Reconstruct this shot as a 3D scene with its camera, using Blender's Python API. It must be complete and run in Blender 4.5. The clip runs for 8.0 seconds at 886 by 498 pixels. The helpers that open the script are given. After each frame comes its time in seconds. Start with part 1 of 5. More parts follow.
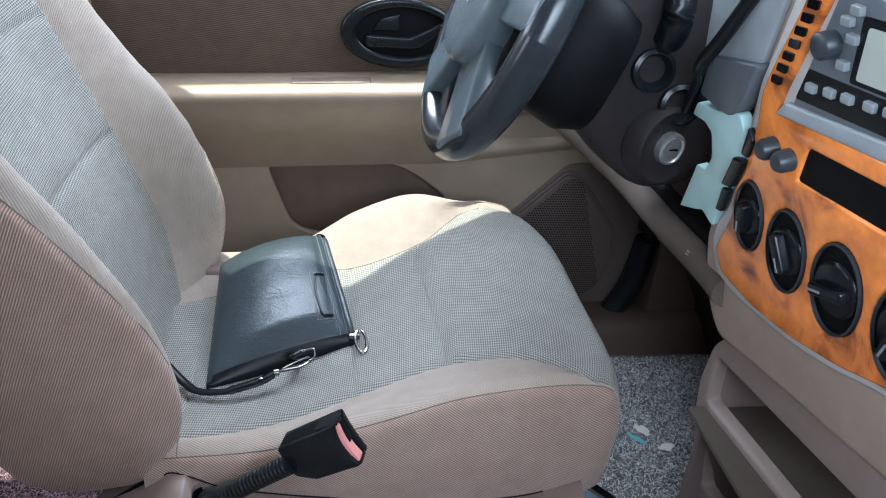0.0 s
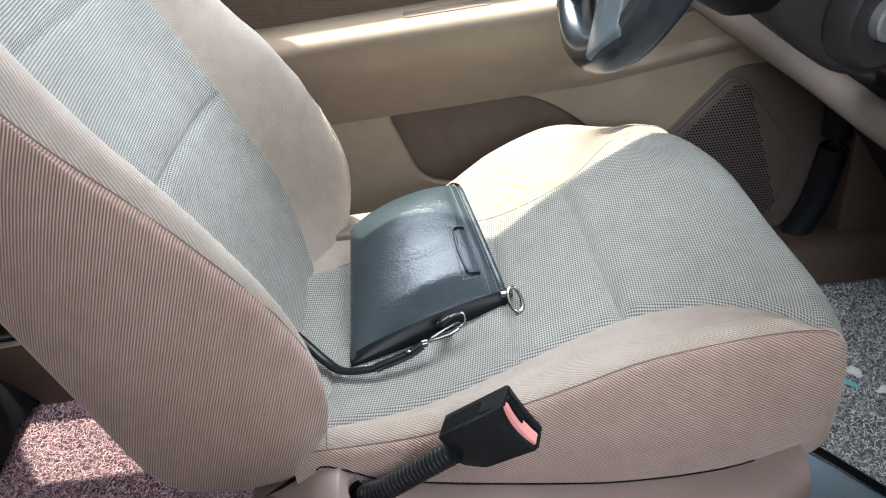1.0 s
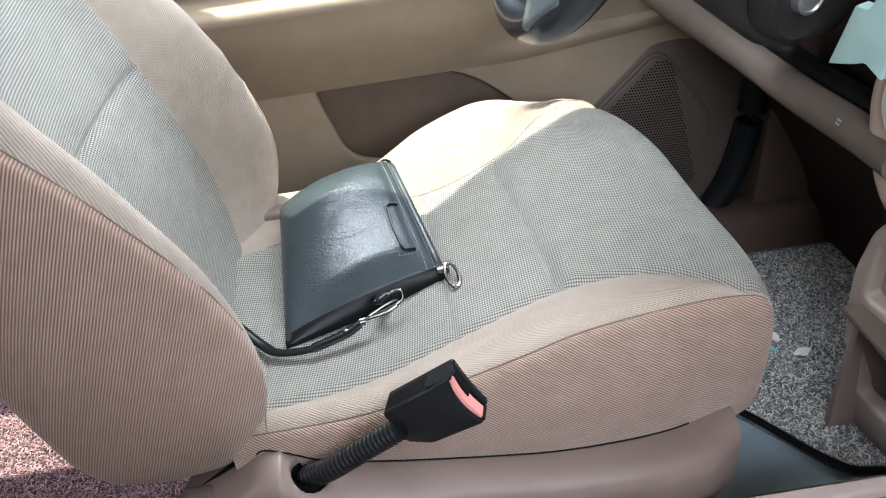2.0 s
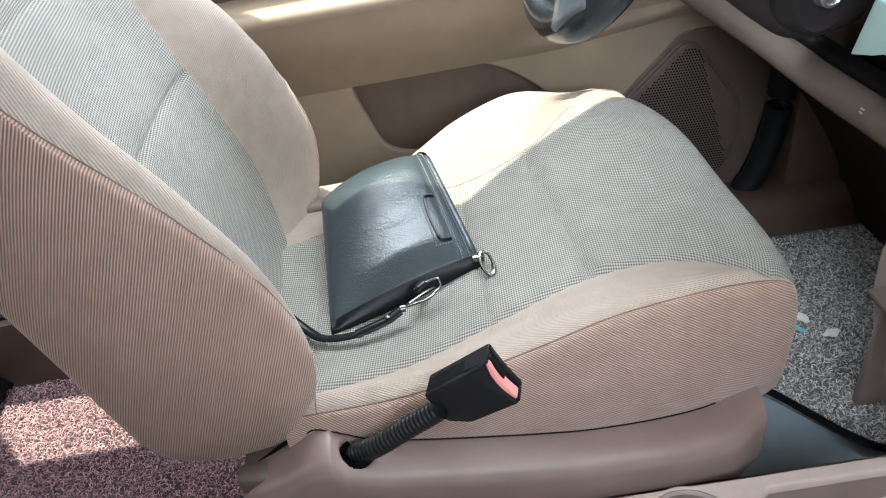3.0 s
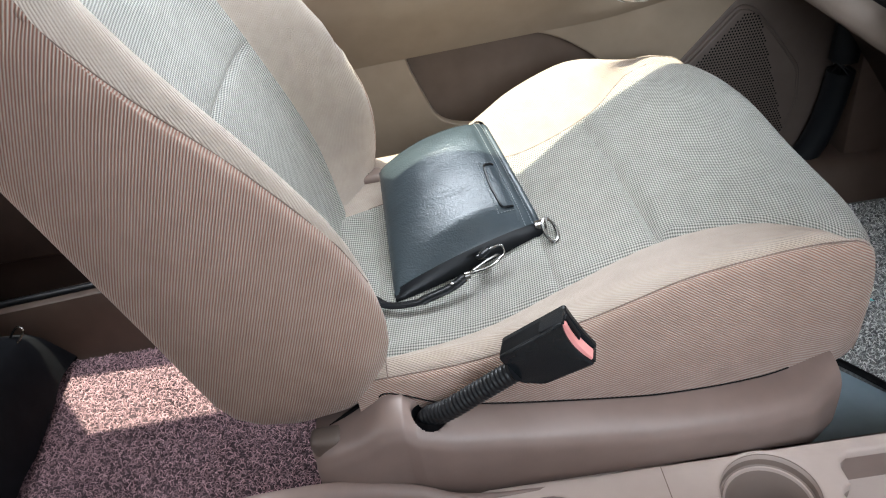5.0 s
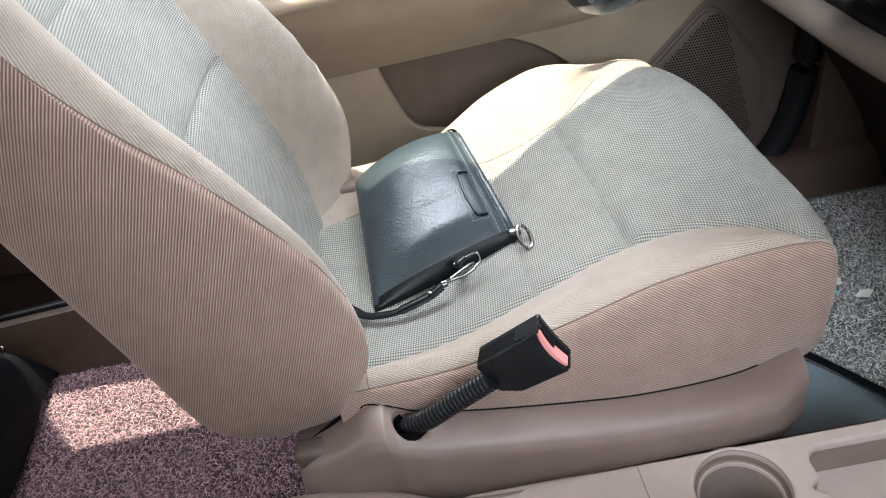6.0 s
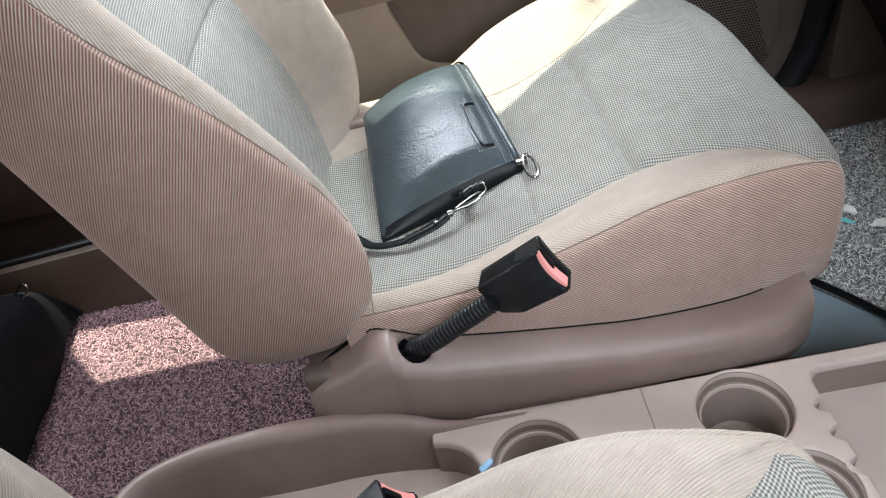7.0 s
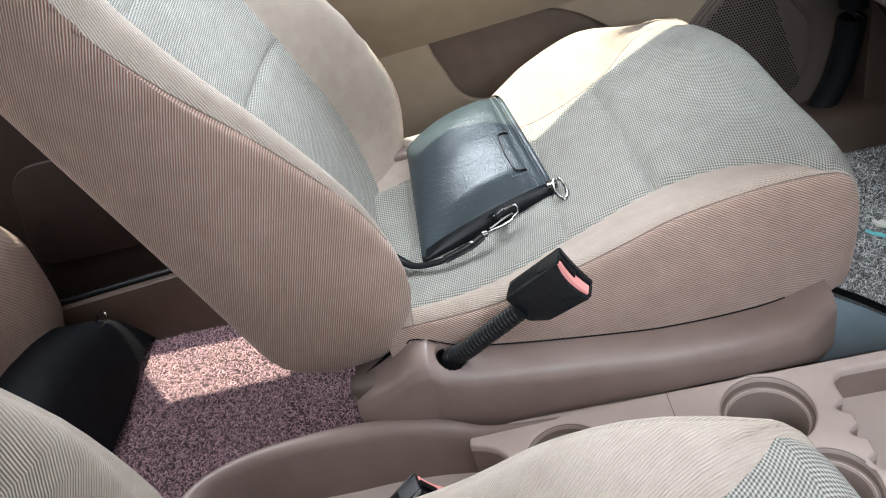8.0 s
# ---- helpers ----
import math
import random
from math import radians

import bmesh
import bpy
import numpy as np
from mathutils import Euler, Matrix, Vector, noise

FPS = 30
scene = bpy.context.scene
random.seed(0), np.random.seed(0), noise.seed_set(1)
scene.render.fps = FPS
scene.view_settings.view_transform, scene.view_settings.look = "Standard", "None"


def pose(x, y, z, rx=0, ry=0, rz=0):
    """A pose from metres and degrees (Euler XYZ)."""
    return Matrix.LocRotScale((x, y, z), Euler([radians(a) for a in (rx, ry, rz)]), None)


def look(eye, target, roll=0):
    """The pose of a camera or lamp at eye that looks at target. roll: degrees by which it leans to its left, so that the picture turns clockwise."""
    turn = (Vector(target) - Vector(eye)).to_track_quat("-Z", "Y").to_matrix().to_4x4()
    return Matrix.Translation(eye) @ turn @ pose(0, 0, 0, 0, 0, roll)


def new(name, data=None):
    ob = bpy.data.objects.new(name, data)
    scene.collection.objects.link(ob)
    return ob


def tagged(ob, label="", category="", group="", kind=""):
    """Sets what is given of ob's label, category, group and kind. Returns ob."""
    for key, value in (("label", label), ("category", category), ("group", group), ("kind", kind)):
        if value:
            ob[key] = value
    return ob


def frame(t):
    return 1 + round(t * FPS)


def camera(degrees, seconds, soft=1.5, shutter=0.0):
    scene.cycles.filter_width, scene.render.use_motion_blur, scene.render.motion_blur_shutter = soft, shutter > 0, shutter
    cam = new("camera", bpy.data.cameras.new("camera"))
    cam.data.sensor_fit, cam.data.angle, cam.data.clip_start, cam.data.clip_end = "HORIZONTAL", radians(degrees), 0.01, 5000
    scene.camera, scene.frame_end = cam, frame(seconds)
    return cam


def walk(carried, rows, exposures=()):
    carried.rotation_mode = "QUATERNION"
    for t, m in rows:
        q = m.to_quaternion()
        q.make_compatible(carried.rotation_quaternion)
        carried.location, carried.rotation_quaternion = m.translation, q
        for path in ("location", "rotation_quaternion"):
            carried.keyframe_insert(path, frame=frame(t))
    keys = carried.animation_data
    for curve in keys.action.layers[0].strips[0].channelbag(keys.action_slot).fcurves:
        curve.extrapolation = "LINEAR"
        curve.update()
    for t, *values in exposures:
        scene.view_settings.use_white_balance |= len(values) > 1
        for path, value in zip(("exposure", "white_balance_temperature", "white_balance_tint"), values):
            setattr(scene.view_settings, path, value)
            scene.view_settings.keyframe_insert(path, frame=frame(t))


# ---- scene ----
cam = camera(60.2, 8.0, soft=1.15)
PATH = [
    (0, (-0.097, -0.113, 0.897), (0.189, 1.614, -0.071), 4.8),
    (0.3, (-0.149, -0.053, 0.872), (0.071, 1.648, -0.157), 2.6),
    (0.5, (-0.159, -0.024, 0.858), (-0.034, 1.675, -0.19), -0.6),
    (0.8, (-0.136, 0.004, 0.847), (-0.141, 1.696, -0.219), -5.1),
    (1, (-0.113, 0.01, 0.826), (-0.166, 1.691, -0.257), -7.0),
    (1.2, (-0.108, 0.001, 0.811), (-0.100, 1.661, -0.303), -6.2),
    (1.5, (-0.115, 0.011, 0.796), (-0.022, 1.66, -0.332), -4.5),
    (1.7, (-0.123, 0.017, 0.806), (0.02, 1.657, -0.329), -4.0),
    (2.8, (-0.145, -0.002, 0.826), (-0.032, 1.637, -0.315), -6.1),
    (3, (-0.137, -0.014, 0.848), (-0.079, 1.608, -0.321), -7.0),
    (3.5, (-0.159, -0.021, 0.835), (-0.211, 1.563, -0.385), -8.9),
    (4, (-0.177, -0.028, 0.838), (-0.281, 1.555, -0.38), -10.1),
    (4.5, (-0.18, -0.026, 0.836), (-0.238, 1.573, -0.365), -9.5),
    (4.7, (-0.184, -0.024, 0.834), (-0.229, 1.583, -0.358), -9.3),
    (5.8, (-0.164, -0.016, 0.836), (-0.14, 1.587, -0.36), -9.6),
    (6, (-0.172, -0.023, 0.857), (-0.15, 1.569, -0.353), -9.9),
    (6.5, (-0.144, -0.04, 0.849), (-0.166, 1.523, -0.399), -12.6),
    (7, (-0.153, -0.049, 0.835), (-0.221, 1.476, -0.457), -12.7),
    (7.2, (-0.162, -0.051, 0.837), (-0.272, 1.475, -0.448), -13.0),
    (7.5, (-0.168, -0.065, 0.841), (-0.284, 1.479, -0.424), -13.3),
    (8, (-0.122, -0.122, 0.852), (-0.329, 1.479, -0.327), -16.9),
]
walk(cam, [(t, look(eye, target, roll)) for t, eye, target, roll in PATH], [(0.0, 1.54, 5600, 10), (0.6, 1.76, 5900, 10), (1.5, 1.96, 6150, 10), (4.0, 1.99, 6250, 10), (8.0, 1.99, 6250, 10)])

# ---- world, sun and sky ----
SUN_DIR = Vector((0.10, -0.26, -1.0)).normalized()
world = bpy.data.worlds.new("sky")
scene.world = world
world.use_nodes = True
wn = world.node_tree.nodes
sky = wn.new("ShaderNodeTexSky")
sky.sky_type = "NISHITA"
sky.sun_disc = False
sky.sun_elevation = radians(75)
sky.sun_rotation = radians(-21)
world.node_tree.links.new(sky.outputs[0], wn["Background"].inputs[0])
wn["Background"].inputs[1].default_value = 0.06
sun = new("sun", bpy.data.lights.new("sun", "SUN"))
sun.data.energy = 3.3
sun.data.angle = radians(0.5)
sun.data.color = (1.0, 0.94, 0.70)
sun.matrix_world = look((0, 0, 5), Vector((0, 0, 5)) + SUN_DIR)


def sky_window(name, eye, target, wide, high, watts, color, spread=180):
    """The sky's light in an opening of the car."""
    ob = new(name, bpy.data.lights.new(name, "AREA"))
    ob.data.shape, ob.data.size, ob.data.size_y = "RECTANGLE", wide, high
    ob.data.energy, ob.data.color, ob.data.spread = watts, color, radians(spread)
    ob.matrix_world = look(eye, target)
    return ob


# Added lamp for daylight from the unseen passenger side; narrow cone spares the backrest.
sky_window("passenger_side_light", (0.15, -0.40, 0.96), (0.52, 0.70, 0.40), 0.70, 0.36, 1.28, (0.88, 0.945, 1.0), 92)
sky_window("windscreen_light", (0.60, 0.40, 1.17), (0.25, 0.5, 0.3), 1.3, 0.55, 7.3, (0.90, 0.96, 1.0))
sky_window("side_window_light", (-0.1, 1.36, 1.10), (0.0, 0.75, 0.30), 0.75, 0.38, 7.5, (0.92, 0.97, 1.0))
sky_window("rear_window_light", (-1.85, 0.40, 1.05), (-0.5, 0.5, 0.2), 1.2, 0.4, 4.0, (0.95, 0.97, 1.0))
sky_window("rear_side_window_light", (-1.05, 1.06, 1.03), (-0.55, 0.55, 0.0), 0.75, 0.32, 3.2, (0.92, 0.96, 1.0))

# ---- materials ----
def mat(name, color, rough=0.6, metal=0.0, spec=0.5):
    m = bpy.data.materials.new(name)
    m.use_nodes = True
    b = m.node_tree.nodes["Principled BSDF"]
    b.inputs["Base Color"].default_value = (*color, 1)
    b.inputs["Roughness"].default_value = rough
    b.inputs["Metallic"].default_value = metal
    b.inputs["Specular IOR Level"].default_value = spec
    return m


def node(m, kind, **values):
    n = m.node_tree.nodes.new(kind)
    for key, value in values.items():
        n.inputs[key.replace("_", " ")].default_value = value
    return n


def wire(m, a, b):
    m.node_tree.links.new(a, b)


def mottled(name, dark, light, rough=0.6, scale=60.0, bump=0.1, coarse=4.0, metal=0.0, spec=0.5, bump_scale=None, dist=0.001):
    """A surface whose colour wanders between two tones at two sizes, with a fine grain in relief."""
    m = mat(name, light, rough, metal, spec)
    b = m.node_tree.nodes["Principled BSDF"]
    co = node(m, "ShaderNodeTexCoord")
    n1 = node(m, "ShaderNodeTexNoise", Scale=scale, Detail=4.0)
    n2 = node(m, "ShaderNodeTexNoise", Scale=coarse, Detail=3.0)
    wire(m, co.outputs["Object"], n1.inputs["Vector"])
    wire(m, co.outputs["Object"], n2.inputs["Vector"])
    add = node(m, "ShaderNodeMath")
    add.operation = "ADD"
    wire(m, n1.outputs[0], add.inputs[0])
    wire(m, n2.outputs[0], add.inputs[1])
    ramp = node(m, "ShaderNodeMapRange", From_Min=0.7, From_Max=1.3)
    wire(m, add.outputs[0], ramp.inputs["Value"])
    mix = node(m, "ShaderNodeMix")
    mix.data_type = "RGBA"
    wire(m, ramp.outputs[0], mix.inputs[0])
    mix.inputs[6].default_value = (*dark, 1)
    mix.inputs[7].default_value = (*light, 1)
    wire(m, mix.outputs[2], b.inputs["Base Color"])
    n3 = node(m, "ShaderNodeTexNoise", Scale=bump_scale or scale * 8, Detail=2.0)
    wire(m, co.outputs["Object"], n3.inputs["Vector"])
    bp = node(m, "ShaderNodeBump", Strength=bump, Distance=dist)
    wire(m, n3.outputs[0], bp.inputs["Height"])
    wire(m, bp.outputs[0], b.inputs["Normal"])
    return m


def ribbed(name, dark, light, along, period, bump=0.5, weave=None, rough=0.9, depth=0.0008, soft=1.0, gap=(1.06, 0.98, 0.94), space="UV", edge=0.9, loose=0.8, sheen=0.15, shut=0.0, tip=(1.0, 1.0, 1.0)):
    """Woven cloth: fine ribs across one direction of the sheet, crossed by a second set where weave is given."""
    m = mottled(name, dark, light, rough, 45.0, 0.2, 5.0, spec=0.2)
    b = m.node_tree.nodes["Principled BSDF"]
    b.inputs["Sheen Weight"].default_value = sheen
    b.inputs["Sheen Roughness"].default_value = 0.45
    b.inputs["Sheen Tint"].default_value = (1.0, 0.97, 0.93, 1)
    co = node(m, "ShaderNodeTexCoord")
    drift = node(m, "ShaderNodeTexNoise", Scale=9.0, Detail=2.0)
    wire(m, co.outputs["Object"], drift.inputs["Vector"])

    def wave(direction, step):
        d = node(m, "ShaderNodeVectorMath")
        d.operation = "DOT_PRODUCT"
        wire(m, co.outputs[space], d.inputs[0])
        d.inputs[1].default_value = direction
        s = node(m, "ShaderNodeMath")
        s.operation = "MULTIPLY"
        wire(m, d.outputs["Value"], s.inputs[0])
        s.inputs[1].default_value = 2 * math.pi / step
        pull = node(m, "ShaderNodeMath")
        pull.operation = "MULTIPLY_ADD"
        wire(m, drift.outputs[0], pull.inputs[0])
        pull.inputs[1].default_value = 4.0
        wire(m, s.outputs[0], pull.inputs[2])
        fuzz = node(m, "ShaderNodeTexNoise", Scale=160.0, Detail=1.0)
        wire(m, co.outputs["Object"], fuzz.inputs["Vector"])
        uneven = node(m, "ShaderNodeMath")
        uneven.operation = "MULTIPLY_ADD"
        wire(m, fuzz.outputs[0], uneven.inputs[0])
        uneven.inputs[1].default_value = loose
        wire(m, pull.outputs[0], uneven.inputs[2])
        w = node(m, "ShaderNodeMath")
        w.operation = "SINE"
        wire(m, uneven.outputs[0], w.inputs[0])
        return w.outputs[0]

    h = wave(along, period)
    if weave:
        p = node(m, "ShaderNodeMath")
        p.operation = "MULTIPLY"
        wire(m, h, p.inputs[0])
        wire(m, wave(weave, period), p.inputs[1])
        h = p.outputs[0]
    old = b.inputs["Base Color"].links[0].from_socket
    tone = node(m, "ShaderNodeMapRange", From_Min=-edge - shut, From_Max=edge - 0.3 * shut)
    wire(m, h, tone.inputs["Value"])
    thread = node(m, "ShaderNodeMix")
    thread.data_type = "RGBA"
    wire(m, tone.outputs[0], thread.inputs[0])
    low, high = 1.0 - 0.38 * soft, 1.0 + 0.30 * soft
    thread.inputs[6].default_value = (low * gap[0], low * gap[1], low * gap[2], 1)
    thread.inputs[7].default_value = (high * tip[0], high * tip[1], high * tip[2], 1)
    mul = node(m, "ShaderNodeVectorMath")
    mul.operation = "MULTIPLY"
    wire(m, old, mul.inputs[0])
    wire(m, thread.outputs[2], mul.inputs[1])
    wire(m, mul.outputs[0], b.inputs["Base Color"])
    slack = node(m, "ShaderNodeTexNoise", Scale=7.0, Detail=3.0, Distortion=0.6)
    wire(m, co.outputs["Object"], slack.inputs["Vector"])
    sag = node(m, "ShaderNodeBump", Strength=0.16, Distance=0.02)
    wire(m, slack.outputs[0], sag.inputs["Height"])
    bp = node(m, "ShaderNodeBump", Strength=bump, Distance=depth)
    wire(m, h, bp.inputs["Height"])
    wire(m, sag.outputs[0], bp.inputs["Normal"])
    wire(m, bp.outputs[0], b.inputs["Normal"])
    return m


BEIGE = (0.278, 0.226, 0.195), (0.332, 0.276, 0.242)


def beige_cloth(name, along, space="UV", shut=0.0):
    """Pale ribs over a red-brown ground; shut: how far the ribs close over the ground, which pales bolsters as top
    light would.
    """
    return ribbed(name, *BEIGE, along, 0.0024, bump=0.6, soft=1.25, gap=(1.58, 0.89, 0.72), space=space, sheen=0.2, shut=shut, tip=(0.99, 1.03, 1.01))


CLOTH_BACK = beige_cloth("beige ribbed cloth, backrest sides", (0.93, 0.0, -0.36), "Object")
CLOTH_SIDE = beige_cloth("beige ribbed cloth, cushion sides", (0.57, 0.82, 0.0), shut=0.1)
# Bolsters share the sides' cloth; closed ribs paint in their paler, top-lit look.
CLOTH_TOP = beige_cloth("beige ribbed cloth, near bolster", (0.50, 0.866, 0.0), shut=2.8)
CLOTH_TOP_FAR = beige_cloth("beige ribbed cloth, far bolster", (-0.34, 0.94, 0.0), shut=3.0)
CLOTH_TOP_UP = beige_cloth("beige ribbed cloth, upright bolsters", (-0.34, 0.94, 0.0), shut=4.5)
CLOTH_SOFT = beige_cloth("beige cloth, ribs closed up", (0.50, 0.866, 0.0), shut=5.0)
CLOTH_INSERT = ribbed("grey-green woven cloth", (0.252, 0.247, 0.226), (0.311, 0.306, 0.280), (0.80, 0.42, 0.0), 0.0042, 0.85, (0.60, -0.56, 0.0), soft=1.7, gap=(0.98, 1.0, 0.98), edge=0.6, loose=0.9)
SEAM = mottled("brown seam thread", (0.13, 0.09, 0.075), (0.18, 0.13, 0.105), 0.9, 60, 0.1, 4)
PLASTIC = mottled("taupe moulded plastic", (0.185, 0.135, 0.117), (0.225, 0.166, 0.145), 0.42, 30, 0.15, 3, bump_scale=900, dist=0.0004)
# Paler tone for console faces that look up; the top light is in the colour.
PLASTIC_TOPLIT = mottled("taupe console plastic, paled for top light", (0.44, 0.36, 0.325), (0.50, 0.415, 0.375), 0.5, 30, 0.15, 3, bump_scale=900, dist=0.0004)
# Same plastic as the console, darkened for the shade inside the cups.
CUP_SHADED = mottled("console plastic darkened for the cups", (0.20, 0.155, 0.133), (0.24, 0.188, 0.163), 0.45, 30, 0.15, 3, bump_scale=900, dist=0.0004)
PLASTIC_BIN = mottled("taupe bin plastic", (0.29, 0.225, 0.197), (0.34, 0.27, 0.237), 0.5, 30, 0.15, 3, bump_scale=900, dist=0.0004)
DOOR_TAN = mottled("tan door plastic", (0.255, 0.198, 0.142), (0.305, 0.24, 0.175), 0.45, 30, 0.2, 3, bump_scale=700, dist=0.0005)
DOOR_BROWN = mottled("brown door plastic", (0.115, 0.08, 0.058), (0.15, 0.105, 0.078), 0.55, 30, 0.2, 3, bump_scale=700, dist=0.0005)
DARK_BROWN = mottled("dark brown grille plastic", (0.085, 0.063, 0.052), (0.11, 0.083, 0.069), 0.55, 30, 0.2, 3)
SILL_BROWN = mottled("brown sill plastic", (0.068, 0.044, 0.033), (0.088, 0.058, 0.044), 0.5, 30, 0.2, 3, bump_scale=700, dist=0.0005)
DOOR_CLOTH = ribbed("brown door cloth", (0.088, 0.064, 0.047), (0.118, 0.087, 0.064), (0.1, 0, 1), 0.003, 0.4, soft=0.8, space="Object")
BLACK_PLASTIC = mottled("black plastic", (0.005, 0.006, 0.0075), (0.009, 0.011, 0.013), 0.26, 40, 0.1, 4, spec=0.3, bump_scale=900, dist=0.0003)
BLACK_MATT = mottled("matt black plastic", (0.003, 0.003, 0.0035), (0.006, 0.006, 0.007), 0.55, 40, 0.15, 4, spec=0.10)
RUBBER = mottled("black rubber", (0.004, 0.005, 0.006), (0.009, 0.010, 0.012), 0.42, 40, 0.1, 4, spec=0.3)
LEATHER = mottled("black leather", (0.022, 0.026, 0.0285), (0.036, 0.0425, 0.0455), 0.60, 25, 0.7, 6, bump_scale=420, dist=0.0007)


def creased(m, strength):
    """Adds drawn-out soft creases over a material's grain, and a sky-blue tint to its gloss."""
    b = m.node_tree.nodes["Principled BSDF"]
    grain = b.inputs["Normal"].links[0].from_socket
    co = node(m, "ShaderNodeTexCoord")
    place = node(m, "ShaderNodeMapping", Scale=(1.0, 2.4, 1.0), Rotation=(0.0, 0.0, 0.7))
    wire(m, co.outputs["Object"], place.inputs["Vector"])
    n = node(m, "ShaderNodeTexNoise", Scale=22.0, Detail=6.0, Distortion=0.8, Roughness=0.62)
    wire(m, place.outputs[0], n.inputs["Vector"])
    bp = node(m, "ShaderNodeBump", Strength=strength, Distance=0.004)
    wire(m, n.outputs[0], bp.inputs["Height"])
    wire(m, grain, bp.inputs["Normal"])
    wire(m, bp.outputs[0], b.inputs["Normal"])
    wire(m, bp.outputs[0], b.inputs["Coat Normal"])
    # The blue of reflected sky is put into the specular and coat tints.
    b.inputs["Specular Tint"].default_value = (0.66, 0.86, 1.0, 1)
    b.inputs["Coat Weight"].default_value = 0.75
    b.inputs["Coat Roughness"].default_value = 0.25
    b.inputs["Coat Tint"].default_value = (0.80, 0.92, 1.0, 1)


creased(LEATHER, 0.20)
LEATHER.node_tree.nodes["Principled BSDF"].inputs["Specular IOR Level"].default_value = 0.25
STRAP = mottled("black strap leather", (0.006, 0.007, 0.008), (0.011, 0.012, 0.014), 0.26, 25, 0.2, 6, spec=0.14, bump_scale=500, dist=0.0004)
CHROME = mat("dark chrome", (0.19, 0.187, 0.18), 0.2, 1.0)
STITCH = mat("grey thread", (0.15, 0.17, 0.18), 0.8)
RED = mottled("faded red plastic", (0.66, 0.24, 0.225), (0.76, 0.31, 0.29), 0.45, 40, 0.05, 4)
CARPET = mottled("purple-grey loop carpet", (0.040, 0.028, 0.034), (0.14, 0.10, 0.112), 0.95, 330, 1.0, 9, spec=0.1, bump_scale=300, dist=0.004)
MAT_GREY = mottled("grey loop mat", (0.06, 0.06, 0.062), (0.28, 0.275, 0.265), 0.95, 300, 1.0, 9, spec=0.1, bump_scale=280, dist=0.004)
VINYL = mottled("blue-grey floor vinyl", (0.27, 0.35, 0.40), (0.33, 0.415, 0.47), 0.5, 30, 0.1, 4)
LINING = mottled("pale headlining", (0.50, 0.47, 0.42), (0.58, 0.55, 0.50), 0.95, 60, 0.2, 4)
BODY = mottled("silver body paint", (0.42, 0.43, 0.44), (0.48, 0.49, 0.50), 0.35, 30, 0.02, 2, metal=0.4)
ASPHALT = mottled("asphalt", (0.06, 0.06, 0.06), (0.10, 0.098, 0.095), 0.9, 60, 0.5, 1.5)
POUCH = mottled("black nylon", (0.0045, 0.0050, 0.0064), (0.009, 0.010, 0.0125), 0.7, 50, 0.4, 5, spec=0.10, bump_scale=900)
WHITE_BIT = mottled("crumpled white paper", (0.82, 0.80, 0.74), (0.92, 0.90, 0.85), 0.7, 50, 0.3, 9)
CYAN_BIT = mottled("turquoise wrapper", (0.14, 0.60, 0.62), (0.20, 0.70, 0.70), 0.4, 50, 0.2, 9)
BLUE_BIT = mottled("pale blue plastic", (0.22, 0.42, 0.62), (0.30, 0.50, 0.70), 0.4, 50, 0.1, 9)
MINT = mottled("pale mint plastic", (0.44, 0.66, 0.65), (0.50, 0.72, 0.71), 0.4, 30, 0.05, 5)
GREY_PLASTIC = mottled("slate grey plastic", (0.022, 0.029, 0.036), (0.036, 0.045, 0.053), 0.4, 30, 0.1, 4)
COVER_GREY = mottled("light slate plastic", (0.24, 0.265, 0.285), (0.34, 0.37, 0.39), 0.4, 30, 0.1, 4)
SLATE = mottled("dark slate plastic", (0.085, 0.097, 0.112), (0.11, 0.125, 0.142), 0.4, 30, 0.1, 4)
BUTTON_GREY = mottled("pale grey key plastic", (0.20, 0.222, 0.235), (0.28, 0.305, 0.32), 0.3, 40, 0.1, 4)
SILVER = mottled("satin silver trim", (0.50, 0.50, 0.48), (0.58, 0.58, 0.56), 0.38, 30, 0.03, 4, metal=0.3)
RIM_SILVER = mottled("pale satin silver", (0.50, 0.48, 0.46), (0.58, 0.56, 0.54), 0.35, 30, 0.03, 4)
DASH_TAUPE = mottled("grey-brown dash plastic", (0.38, 0.295, 0.240), (0.45, 0.355, 0.292), 0.5, 30, 0.15, 4, bump_scale=800, dist=0.0004)
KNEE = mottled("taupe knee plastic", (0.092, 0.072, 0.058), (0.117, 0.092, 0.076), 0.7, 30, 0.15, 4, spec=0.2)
WHEEL_GREY = mottled("slate moulding", (0.090, 0.115, 0.130), (0.125, 0.155, 0.172), 0.24, 40, 0.08, 4, spec=0.6)
COLUMN = mottled("dark brown-grey plastic", (0.018, 0.0155, 0.0155), (0.026, 0.0222, 0.022), 0.55, 40, 0.15, 4, spec=0.12)
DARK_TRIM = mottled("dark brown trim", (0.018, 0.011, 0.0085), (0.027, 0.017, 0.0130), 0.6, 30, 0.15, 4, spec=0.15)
WHEEL_RIM = mottled("black wheel moulding", (0.016, 0.021, 0.025), (0.024, 0.030, 0.035), 0.22, 40, 0.15, 4, bump_scale=700, dist=0.0003)
WORN_CHROME = mat("worn chrome", (0.62, 0.61, 0.60), 0.32, 0.85)
GLASS_BLACK = mat("black display glass", (0.004, 0.004, 0.005), 0.12)
LCD = mottled("grey-green display", (0.36, 0.39, 0.34), (0.42, 0.45, 0.40), 0.25, 30, 0.0, 3)


